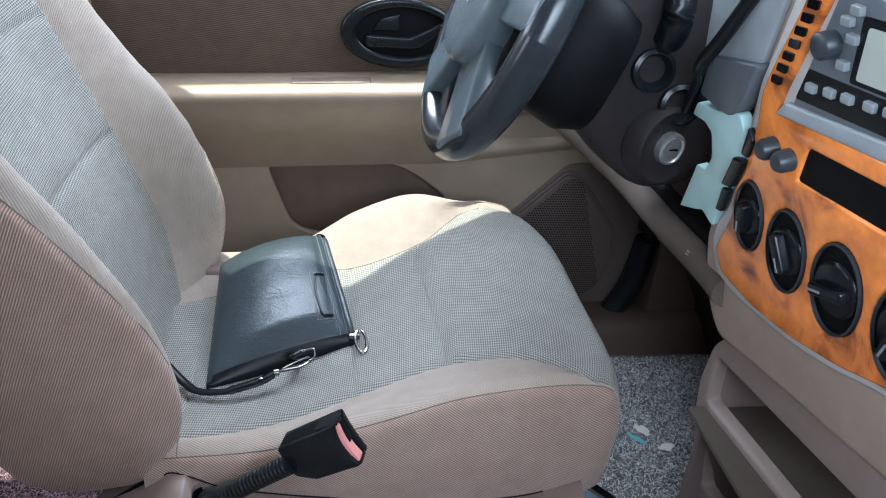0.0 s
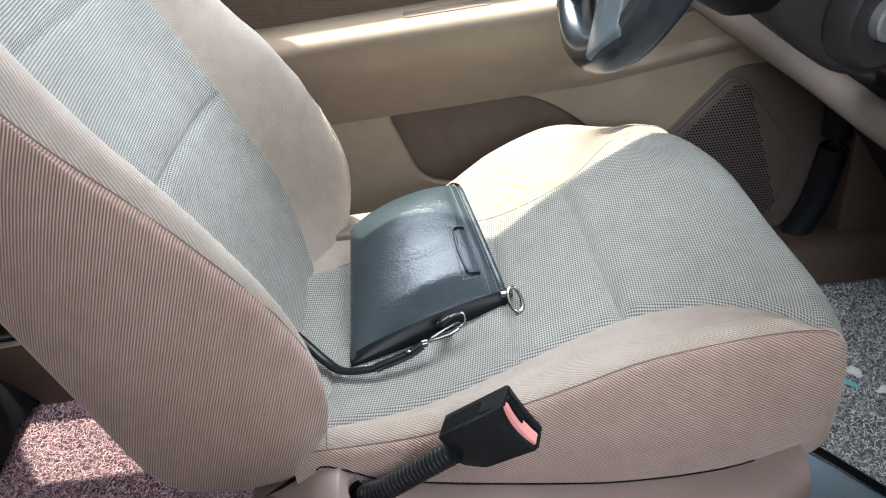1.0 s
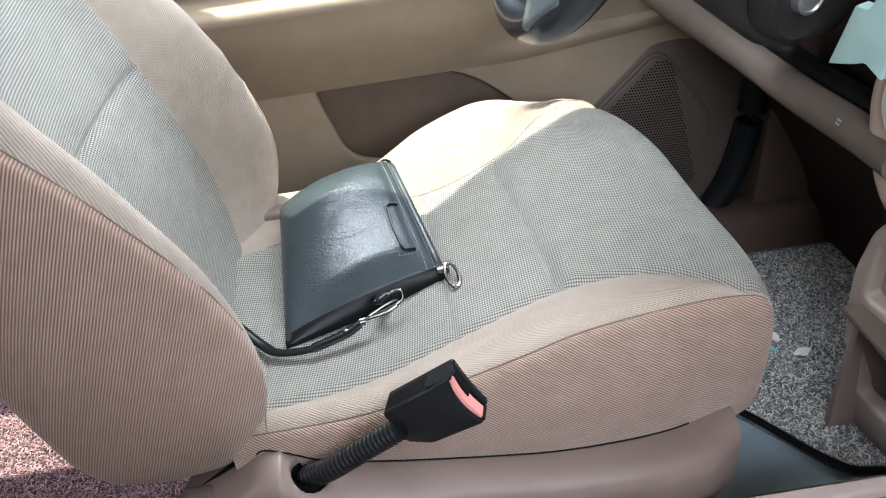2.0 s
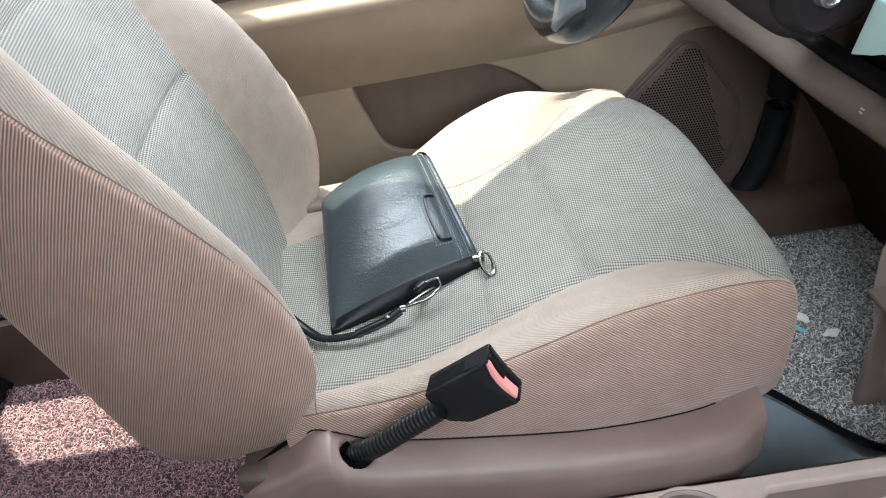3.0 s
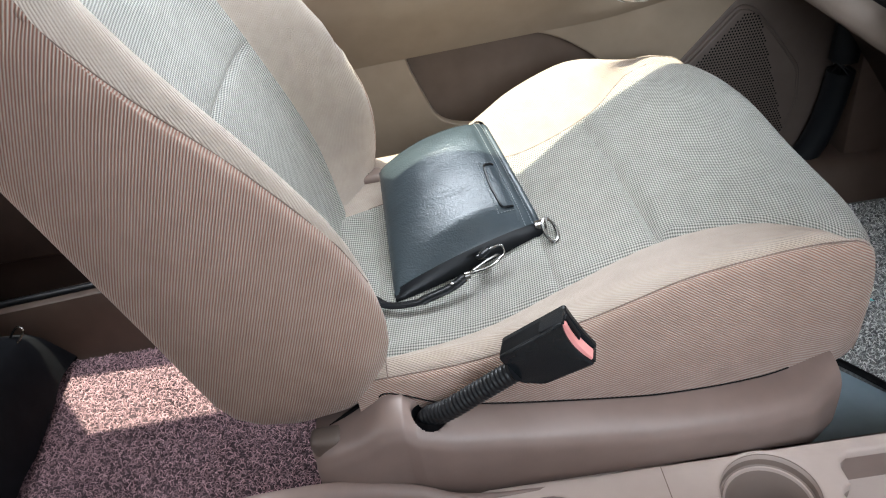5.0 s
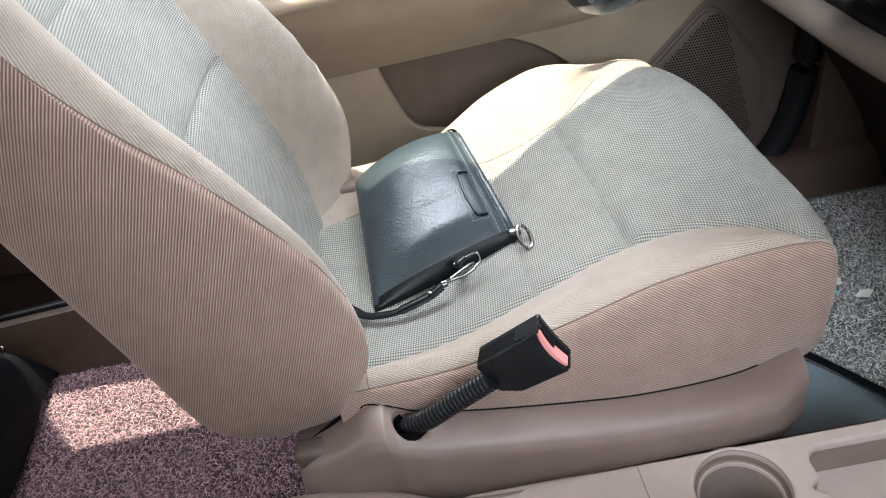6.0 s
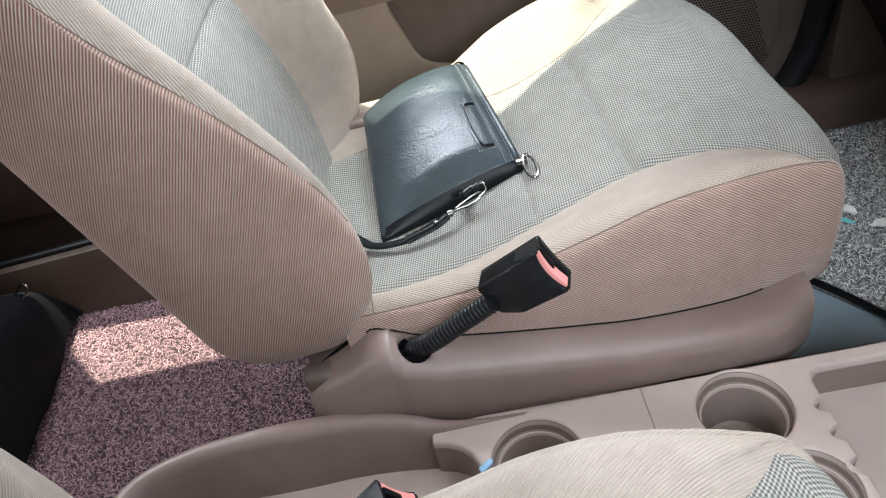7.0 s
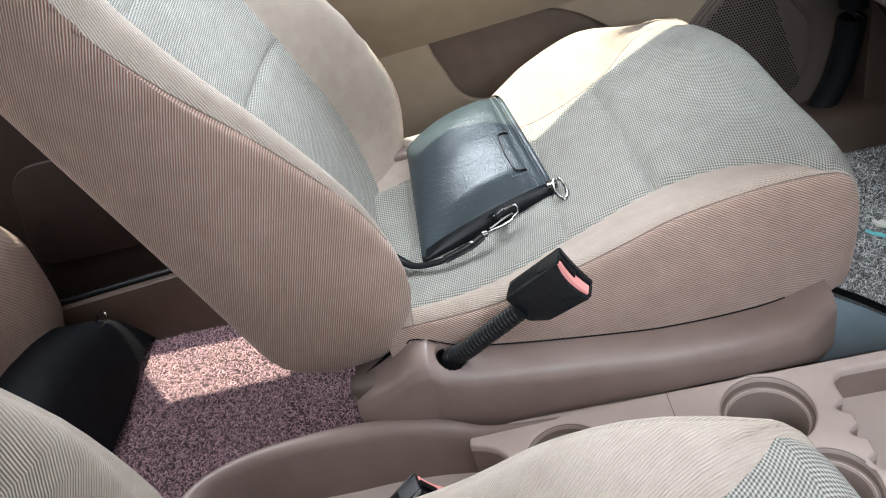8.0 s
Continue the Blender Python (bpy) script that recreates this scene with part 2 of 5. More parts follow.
def wood_material():
    m = mat("orange burr walnut", (0.5, 0.2, 0.06), 0.18)
    b = m.node_tree.nodes["Principled BSDF"]
    b.inputs["Coat Weight"].default_value = 0.6
    b.inputs["Coat Roughness"].default_value = 0.08
    co = node(m, "ShaderNodeTexCoord")
    n1 = node(m, "ShaderNodeTexNoise", Scale=14.0, Detail=5.0, Distortion=1.6)
    wire(m, co.outputs["Object"], n1.inputs["Vector"])
    n2 = node(m, "ShaderNodeTexNoise", Scale=70.0, Detail=4.0)
    wire(m, co.outputs["Object"], n2.inputs["Vector"])
    ramp = node(m, "ShaderNodeValToRGB")
    e = ramp.color_ramp.elements
    e[0].position, e[0].color = 0.30, (0.22, 0.055, 0.013, 1)
    e[1].position, e[1].color = 0.62, (0.95, 0.30, 0.055, 1)
    mid = e.new(0.43)
    mid.color = (0.74, 0.215, 0.042, 1)
    wire(m, n1.outputs[0], ramp.inputs[0])
    tone = node(m, "ShaderNodeMapRange", From_Min=0.3, From_Max=0.7, To_Min=0.86, To_Max=1.08)
    wire(m, n2.outputs[0], tone.inputs["Value"])
    mul = node(m, "ShaderNodeVectorMath")
    mul.operation = "SCALE"
    wire(m, ramp.outputs[0], mul.inputs[0])
    wire(m, tone.outputs[0], mul.inputs["Scale"])
    wire(m, mul.outputs[0], b.inputs["Base Color"])
    return m


WOOD = wood_material()


# ---- shaping helpers ----
def smooth_mesh(name, verts, faces, material, smooth=True):
    me = bpy.data.meshes.new(name)
    me.from_pydata([tuple(v) for v in verts], [], faces)
    me.materials.append(material)
    if smooth:
        me.polygons.foreach_set("use_smooth", [True] * len(me.polygons))
    me.update()
    return me


def under(ob, parent, label=""):
    if parent is not None:
        ob.parent = parent
        ob.matrix_parent_inverse = parent.matrix_basis.inverted()
    if label:
        ob["label"] = label
    return ob


def part(name, bm, material, parent=None, label="", smooth=False):
    me = bpy.data.meshes.new(name)
    bmesh.ops.recalc_face_normals(bm, faces=bm.faces)
    bm.to_mesh(me)
    bm.free()
    me.materials.append(material)
    if smooth:
        me.polygons.foreach_set("use_smooth", [True] * len(me.polygons))
        me.set_sharp_from_angle(angle=radians(40))
    return under(new(name, me), parent, label)


def patch(name, grid, material, parent=None, label="", closed_v=False, caps=False):
    """A smooth sheet through a grid of points (rows x columns x 3)."""
    g = np.asarray(grid, float)
    nu, nv = g.shape[:2]
    faces = []
    last = nv if closed_v else nv - 1
    for i in range(nu - 1):
        for j in range(last):
            k = (j + 1) % nv
            faces.append((i * nv + j, i * nv + k, (i + 1) * nv + k, (i + 1) * nv + j))
    if caps:
        faces.append(tuple(range(nv - 1, -1, -1)))
        faces.append(tuple((nu - 1) * nv + j for j in range(nv)))
    me = smooth_mesh(name, g.reshape(-1, 3), faces, material)
    bm = bmesh.new()
    bm.from_mesh(me)
    bmesh.ops.recalc_face_normals(bm, faces=bm.faces)
    bm.to_mesh(me)
    bm.free()
    # the sheet's own measure in metres: u along the rows, v along the columns
    along = np.concatenate([[0.0], np.cumsum(np.linalg.norm(np.diff(g, axis=0), axis=2).mean(axis=1))])
    across = np.concatenate([np.zeros((nu, 1)), np.cumsum(np.linalg.norm(np.diff(g, axis=1), axis=2), axis=1)], axis=1)
    flat = np.stack([np.repeat(along[:, None], nv, axis=1), across], axis=2).reshape(-1, 2)
    index = np.zeros(len(me.loops), dtype=np.int32)
    me.loops.foreach_get("vertex_index", index)
    me.uv_layers.new(name="measure").data.foreach_set("uv", flat[index].ravel())
    me.set_sharp_from_angle(angle=radians(50))
    return under(new(name, me), parent, label)


def spline(keys, n):
    """Catmull-Rom through the keys, n steps for each span."""
    k = np.asarray(keys, float)
    k = np.vstack([2 * k[0] - k[1], k, 2 * k[-1] - k[-2]])
    out = []
    for i in range(1, len(k) - 2):
        for s in range(n):
            t = s / n
            out.append(0.5 * (2 * k[i] + (k[i + 1] - k[i - 1]) * t + (2 * k[i - 1] - 5 * k[i] + 4 * k[i + 1] - k[i + 2]) * t * t
                              + (3 * k[i] - k[i - 1] - 3 * k[i + 1] + k[i + 2]) * t ** 3))
    out.append(k[-2])
    return np.array(out)


def tube(name, keys, radius, material, parent=None, label="", steps=6, sides=10, ribs=0.0, rib_every=2, flat=1.0):
    """A round bar along the keys; ribs swell it in rings; flat squeezes it along z."""
    p = spline(keys, steps)
    rows = []
    for i, q in enumerate(p):
        d = Vector(p[min(i + 1, len(p) - 1)] - p[max(i - 1, 0)]).normalized()
        side = d.cross(Vector((0, 0, 1)))
        side = side.normalized() if side.length > 0.05 else Vector((0, 1, 0))
        top = side.cross(d)
        r = radius + (ribs if (i // max(1, rib_every // 2)) % 2 else 0.0)
        rows.append([Vector(q) + (side * math.cos(a) + top * math.sin(a) * flat) * r
                     for a in [2 * math.pi * j / sides for j in range(sides)]])
    return patch(name, rows, material, parent, label, closed_v=True, caps=True)


def block(name, lo, hi, material, parent=None, label="", bevel=0.004, segments=2):
    bm = bmesh.new()
    bmesh.ops.create_cube(bm, size=1.0)
    lo, hi = Vector(lo), Vector(hi)
    for v in bm.verts:
        v.co = Vector([lo[i] + (v.co[i] + 0.5) * (hi[i] - lo[i]) for i in range(3)])
    if bevel:
        bmesh.ops.bevel(bm, geom=bm.edges[:], offset=bevel, segments=segments, affect="EDGES", profile=0.5)
    return part(name, bm, material, parent, label, smooth=True)


def slab(name, outline, depth, material, parent=None, label="", bevel=0.003, holes=(), m=None, smooth=True):
    """A plate: an outline in the plane (u, v), thick along w, bevelled, with holes through it; m places it."""
    bm = bmesh.new()
    loops = [outline, *holes]
    edges = []
    for loop in loops:
        vs = [bm.verts.new((u, v, 0)) for u, v in loop]
        edges += [bm.edges.new((vs[i], vs[(i + 1) % len(vs)])) for i in range(len(vs))]
    bmesh.ops.triangle_fill(bm, use_beauty=True, use_dissolve=False, edges=edges)
    top = bmesh.ops.extrude_face_region(bm, geom=bm.faces[:])
    for v in [e for e in top["geom"] if isinstance(e, bmesh.types.BMVert)]:
        v.co.z += depth
    bmesh.ops.recalc_face_normals(bm, faces=bm.faces)
    if bevel:
        rim = [e for e in bm.edges if len(e.link_faces) == 2 and e.calc_face_angle(0) > 1.0 and abs(e.verts[0].co.z - e.verts[1].co.z) < 1e-6 and e.verts[0].co.z > depth * 0.5]
        bmesh.ops.bevel(bm, geom=rim, offset=bevel, segments=3, affect="EDGES", profile=0.5)
    if m is not None:
        bm.transform(m)
    return part(name, bm, material, parent, label, smooth=smooth)


def rounded(pts, r, n=5):
    """The outline pts with its corners rounded by r."""
    out = []
    for i in range(len(pts)):
        p, a, b = Vector(pts[i]), Vector(pts[i - 1]), Vector(pts[(i + 1) % len(pts)])
        da, db = (a - p), (b - p)
        k = min(r, da.length * 0.45, db.length * 0.45)
        s, e = p + da.normalized() * k, p + db.normalized() * k
        for j in range(n + 1):
            t = j / n
            out.append(tuple((1 - t) ** 2 * s + 2 * t * (1 - t) * p + t * t * e))
    return out


def ring(cx, cy, rx, ry=None, n=32):
    ry = ry or rx
    return [(cx + rx * math.cos(2 * math.pi * i / n), cy + ry * math.sin(2 * math.pi * i / n)) for i in range(n)]


def lathe(name, profile, material, m, parent=None, label="", n=32, caps=True):
    """A turned shape: profile of (radius, height), placed by m."""
    rows = [[m @ Vector((r * math.cos(2 * math.pi * j / n), r * math.sin(2 * math.pi * j / n), h)) for j in range(n)] for r, h in profile]
    return patch(name, rows, material, parent, label, closed_v=True, caps=caps)


def axes(origin, u, v):
    """A pose whose x runs along u, y as near as may be along v."""
    u = Vector(u).normalized()
    w = u.cross(Vector(v)).normalized()
    v = w.cross(u)
    m = Matrix((u, v, w)).transposed().to_4x4()
    m.translation = Vector(origin)
    return m


def empty(name, x, y, z, label, category, group="", kind=""):
    ob = new(name)
    ob.empty_display_size = 0.05
    ob.matrix_basis = Matrix.Translation((x, y, z))
    return tagged(ob, label, category, group, kind)


# ---- the car's shell ----
shell = empty("floor", 0, 0.4, 0, "dark carpeted car floor pan", "floor", kind="structure")
block("floor_pan", (-1.5, -0.55, -0.05), (1.1, 1.22, -0.014), VINYL, shell, "blue-grey vinyl floor", 0.0)
tunnel = block("tunnel", (-1.5, 0.30, -0.03), (0.9, 0.455, 0.06), VINYL, shell, "", 0.02)

ground = tagged(block("ground", (-60, -60, -0.52), (60, 60, -0.42), ASPHALT, None, "", 0.0), "grey asphalt ground outside the car", "ground", kind="structure")

roof = empty("ceiling", -0.5, 0.4, 1.2, "pale cloth headlining under the roof", "ceiling", kind="structure")
# The roof is out of view; its edges are set where sunlight must stop.
block("headlining", (-1.9, -0.42, 1.20), (0.40, 1.08, 1.23), LINING, roof, "", 0.01)
block("roof_skin", (-1.95, -0.44, 1.235), (0.40, 1.08, 1.255), BODY, roof, "painted steel roof", 0.01)
# Unseen rail, notched so that sun reaches the bag's far end.
slab("roof_sun_mask", [(-0.50, 1.07), (0.40, 1.07), (0.40, 1.15), (-0.175, 1.15), (-0.19, 1.124), (-0.23, 1.126), (-0.28, 1.130), (-0.345, 1.118), (-0.50, 1.110)], 0.036, LINING, roof, "", 0.0, (), pose(0, 0, 1.224))


def leaning(name, outline, y_low, z_low, lean, depth, material, parent, label="", holes=(), bevel=0.0):
    """A side panel drawn in (x, z) that leans inwards above z_low."""
    ob = slab(name, outline, depth, material, parent, label, bevel, holes, None, smooth=False)
    for v in ob.data.vertices:
        x, z, w = v.co
        v.co = (x, y_low + w - lean * (z - z_low), z)
    ob.data.update()
    return ob


wall_driver = empty("wall_driver_side", -0.4, 1.2, 0, "driver-side body wall with window openings", "car body", kind="structure")
# Unseen frame; its opening is cut back from the sun's edge on the seat.
leaning("front_sun_mask", [(-0.50, 0.80), (0.95, 0.80), (0.62, 1.02), (0.35, 1.21), (0.0, 1.240), (-0.50, 1.240)], 1.252, 0.805, 0.33, 0.012, LINING, wall_driver, "unseen front window frame, cut to shape the seat's sun patch", [[(-0.46, 0.805), (0.28, 0.805), (0.215, 0.863), (0.119, 0.982), (0.052, 1.038), (-0.058, 1.112), (-0.15, 1.180), (-0.185, 1.2175), (-0.190, 1.233), (-0.340, 1.233), (-0.352, 1.19), (-0.355, 0.95)]])
# Unseen frame, opened to let sun onto the carpet and the bench corner.
leaning("rear_sun_mask", [(-1.9, 0.80), (-0.50, 0.80), (-0.50, 1.27), (-1.9, 1.27)], 1.13, 0.805, 0.10, 0.012, LINING, wall_driver, "unseen rear window frame, cut to shape the carpet's sun patch", [[(-0.952, 0.845), (-0.60, 0.866), (-0.60, 1.216), (-0.885, 1.236), (-0.935, 0.945), (-1.075, 0.93), (-1.085, 0.862)]])
block("outer_skin", (-1.9, 1.27, -0.25), (1.2, 1.30, 0.80), BODY, wall_driver, "silver painted outer skin", 0.0)
# Unseen wall, added to keep sky light off the driver's backrest.
wall_pass = empty("wall_passenger_side", -0.9, -0.5, 0, "unseen passenger-side wall added to hold back sky light", "car body", kind="structure")
leaning("rear_quarter", [(-1.9, -0.25), (-0.38, -0.25), (-0.38, 1.22), (-1.9, 1.22)], -0.50, 0.80, -0.22, -0.05, DOOR_TAN, wall_pass, "unseen tan rear quarter, run forward to block light", [[(-1.5, 0.80), (-0.75, 0.80), (-0.75, 1.15), (-1.5, 1.15)]])
leaning("doorway_infill", [(-0.38, -0.25), (1.05, -0.25), (1.05, 0.80), (0.40, 1.22), (-0.38, 1.22)], -0.50, 0.80, -0.22, -0.05, DOOR_TAN, wall_pass, "unseen tan panel closing the passenger doorway against sky light", [[(-0.34, 0.80), (0.85, 0.80), (0.36, 1.17), (-0.34, 1.17)]])
wall_rear = tagged(block("wall_rear", (-1.95, -0.5, -0.2), (-1.90, 1.25, 0.85), LINING, None, "", 0.0), "trimmed rear end of the cabin", "car body", kind="structure")
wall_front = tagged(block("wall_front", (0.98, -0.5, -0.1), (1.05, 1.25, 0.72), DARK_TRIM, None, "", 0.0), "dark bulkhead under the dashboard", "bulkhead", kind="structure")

# driver's door
door = empty("door_1", 0.0, 1.2, 0, "closed tan and brown driver's door panel with armrest", "car door", kind="structure")
OX = spline([(-0.62, 0, 0), (-0.36, 0, 0), (-0.1, 0, 0), (0.10, 0, 0), (0.30, 0, 0), (0.52, 0, 0)], 6)[:, 0]


def door_rows(profile):
    return [[(x, y, z) for y, z in profile(x)] for x in OX]


def arm_lift(x):
    return 0.510 + 0.045 * x + (0.10 * max(0.0, x - 0.12) ** 1.0 if x > 0.12 else 0.0)


def arm_profile(x):
    a = arm_lift(x)
    fade = min(1.0, max(0.0, (0.36 - x) / 0.30))
    y = 1.165 - 0.065 * fade
    keys = [(1.20, a + 0.012), (1.165, a + 0.010), (y + 0.02, a + 0.006), (y + 0.004, a - 0.001), (y, a - 0.012), (y + 0.005, a - 0.024), (y + 0.018, a - 0.06), (y + 0.042, a - 0.105), (1.157, a - 0.135), (1.1665, a - 0.155)]
    return spline(keys, 3)


patch("armrest", door_rows(arm_profile), DOOR_TAN, door, "tan padded armrest")
patch("upper_panel", door_rows(lambda x: spline([(1.178, arm_lift(x) + 0.012), (1.172, 0.58), (1.176, 0.66), (1.19, 0.72)], 4)), DOOR_CLOTH, door, "brown cloth upper panel")
patch("window_ledge", door_rows(lambda x: spline([(1.192, 0.715), (1.200, 0.735), (1.202, 0.785), (1.215, 0.812), (1.26, 0.815)], 4)), DOOR_BROWN, door, "brown plastic window ledge")
LOWER = [(-0.62, 0.02), (0.50, 0.02), (0.50, 0.40), (0.30, 0.46), (-0.62, 0.40)]
POCKET = rounded([(-0.222, 0.372), (-0.10, 0.376), (0.03, 0.352), (0.12, 0.285), (0.16, 0.20), (-0.10, 0.205), (-0.17, 0.222)], 0.06, 6)
slab("lower_panel", LOWER, 0.012, DOOR_TAN, door, "tan lower door panel", 0.004, [POCKET], axes((0, 1.180, 0), (1, 0, 0), (0, 0, 1)))
slab("map_pocket", rounded([(-0.25, 0.40), (0.20, 0.40), (0.20, 0.16), (-0.25, 0.16)], 0.03), 0.006, DOOR_BROWN, door, "recessed brown map pocket", 0.0, (), axes((0, 1.205, 0), (1, 0, 0), (0, 0, 1)))
SURROUND = rounded([(0.19, 0.212), (0.336, 0.362), (0.37, 0.367), (0.515, 0.36), (0.515, 0.025), (0.19, 0.025)], 0.012)
slab("speaker_surround", SURROUND, 0.006, DARK_BROWN, door, "dark brown speaker surround", 0.004, (), axes((0, 1.172, 0), (1, 0, 0), (0, 0, 1)))
GR = rounded([(0.338, 0.346), (0.215, 0.222), (0.215, 0.09), (0.29, 0.05), (0.38, 0.06), (0.435, 0.105), (0.452, 0.166), (0.446, 0.225), (0.402, 0.287), (0.362, 0.338)], 0.012, 4)
slab("speaker_ring", [(0.335 + (x - 0.335) * 1.06, 0.20 + (z - 0.20) * 1.04) for x, z in GR], 0.004, DARK_BROWN, door, "raised brown speaker ring", 0.003, (), axes((0, 1.166, 0), (1, 0, 0), (0, 0, 1)))
grille = slab("speaker_grille", GR, 0.006, DARK_BROWN, door, "brown perforated speaker grille", 0.003, (), axes((0, 1.162, 0), (1, 0, 0), (0, 0, 1)))


def inside(p, poly):
    c = False
    for i in range(len(poly)):
        (x1, y1), (x2, y2) = poly[i - 1], poly[i]
        if (y1 > p[1]) != (y2 > p[1]) and p[0] < (x2 - x1) * (p[1] - y1) / (y2 - y1) + x1:
            c = not c
    return c


verts, faces = [], []
for i in range(46):
    for j in range(58):
        cx, cz = 0.236 + i * 0.005 + (j % 2) * 0.0025, 0.07 + j * 0.005
        if inside((cx, cz), GR) and inside((cx - 0.008, cz + 0.006), GR) and cx + 0.30 * cz < 0.47:
            b = len(verts)
            verts += [(cx + 0.0018 * math.cos(a), 1.1555, cz + 0.0018 * math.sin(a)) for a in (0, 1.047, 2.094, 3.142, 4.189, 5.236)]
            faces.append(tuple(b + k for k in range(6)))
holes = under(new("grille_holes", smooth_mesh("grille_holes", verts, faces, BLACK_MATT)), grille, "fine black perforations")
holes["kind"] = "stuff"
seal = tube("door_seal", [(0.43, 1.142, 0.0), (0.487, 1.142, 0.08), (0.512, 1.142, 0.18), (0.518, 1.142, 0.30), (0.525, 1.142, 0.45), (0.54, 1.142, 0.6)], 0.024, RUBBER, door, "black rubber door seal")
handle = slab("handle_bezel", ring(0.012, 0.590, 0.098, 0.058, 36), 0.014, BLACK_PLASTIC, door, "black oval handle surround", 0.006, [ring(0.018, 0.592, 0.078, 0.040, 36)], axes((0, 1.172, 0), (1, 0, 0), (0, 0, 1)))
slab("handle_dish", ring(0.018, 0.592, 0.082, 0.044, 36), 0.003, BLACK_MATT, handle, "", 0.0, (), axes((0, 1.1725, 0), (1, 0, 0), (0, 0, 1)))
slab("pull_handle", rounded([(-0.045, 0.566), (0.045, 0.566), (0.085, 0.60), (0.08, 0.612), (0.03, 0.585), (-0.045, 0.588)], 0.008), 0.018, BLACK_PLASTIC, handle, "black pull lever", 0.004, (), axes((0, 1.176, 0), (1, 0, 0), (0, 0, 1)))
slab("lock_tab", rounded([(-0.035, 0.592), (0.012, 0.592), (0.012, 0.622), (-0.018, 0.615)], 0.006), 0.010, BLACK_PLASTIC, handle, "", 0.003, (), axes((0, 1.176, 0), (1, 0, 0), (0, 0, 1)))
slab("arm_inlay", rounded([(-0.165, 0.0), (-0.035, 0.0), (-0.035, 0.018), (-0.165, 0.018)], 0.003), 0.003, DOOR_BROWN, door, "worn brown switch blank", 0.001, (), axes((0, 1.128, 0.5155), (1, 0, 0.045), (0, 1, 0.25)))

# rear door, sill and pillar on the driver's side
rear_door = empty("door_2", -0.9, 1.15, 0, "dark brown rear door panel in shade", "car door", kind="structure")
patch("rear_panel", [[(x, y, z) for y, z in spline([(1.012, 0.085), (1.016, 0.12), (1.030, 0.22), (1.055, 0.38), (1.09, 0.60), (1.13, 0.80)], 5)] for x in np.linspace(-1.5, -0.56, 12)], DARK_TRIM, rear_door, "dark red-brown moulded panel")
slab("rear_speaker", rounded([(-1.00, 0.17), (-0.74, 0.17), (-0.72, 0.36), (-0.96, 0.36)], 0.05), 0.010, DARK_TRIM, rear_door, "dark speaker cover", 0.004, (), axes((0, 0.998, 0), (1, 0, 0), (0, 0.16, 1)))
block("rear_ledge", (-1.5, 1.125, 0.80), (-0.52, 1.22, 0.86), DOOR_BROWN, rear_door, "", 0.015)
sill = tagged(patch("trim_sill", [[(x, y, z * (0.111 + 0.075 * (x + 0.748)) / 0.106) for y, z in spline([(0.945, -0.012), (0.955, 0.004), (0.968, 0.06), (0.978, 0.098), (0.988, 0.106), (1.05, 0.106), (1.16, 0.09)], 4)] for x in np.linspace(-1.5, -0.40, 14)], SILL_BROWN), "brown plastic door sill trim", "sill", kind="structure")
tube("sill_seal", [(x, 1.000, 0.113 + 0.075 * (x + 0.748)) for x in np.linspace(-1.4, -0.45, 8)], 0.007, RUBBER, sill, "black rubber door seal", 3, 8)
lathe("screw_cover", [(0.0001, 0.0), (0.004, 0.0), (0.004, 0.002), (0.0001, 0.003)], BLACK_MATT, axes((-0.70, 0.978, 0.075), (1, 0, 0), (0, 0.4, 0.9)), sill, n=10)
# The front sill is darker than the door plastic; the tone carries footwell shade.
tagged(patch("trim_sill_front", [[(x, y, z) for y, z in spline([(1.06, -0.012), (1.07, 0.0), (1.085, 0.04), (1.11, 0.06), (1.16, 0.06)], 4)] for x in np.linspace(-0.45, 0.8, 14)], SILL_BROWN), "brown front door sill trim, darkened for footwell shade", "sill", kind="structure")
pillar = tagged(patch("trim_pillar", [[(x, y, z) for x, y in spline([(-0.60, 1.22), (-0.595, 1.16), (-0.57, 1.135), (-0.50, 1.135), (-0.475, 1.16), (-0.465, 1.22)], 4)] for z in np.linspace(0.1, 1.2, 8)], DOOR_TAN), "tan centre pillar trim", "pillar", kind="structure")


# ---- seats ----
def interp(x, xs, ys):
    """A smooth curve through the pairs, read at x."""
    k = spline(list(zip(xs, ys)), 8)
    return float(np.interp(x, k[:, 0], k[:, 1]))


SX = [-0.38, -0.26, -0.16, -0.06, 0.04, 0.13, 0.20, 0.235]


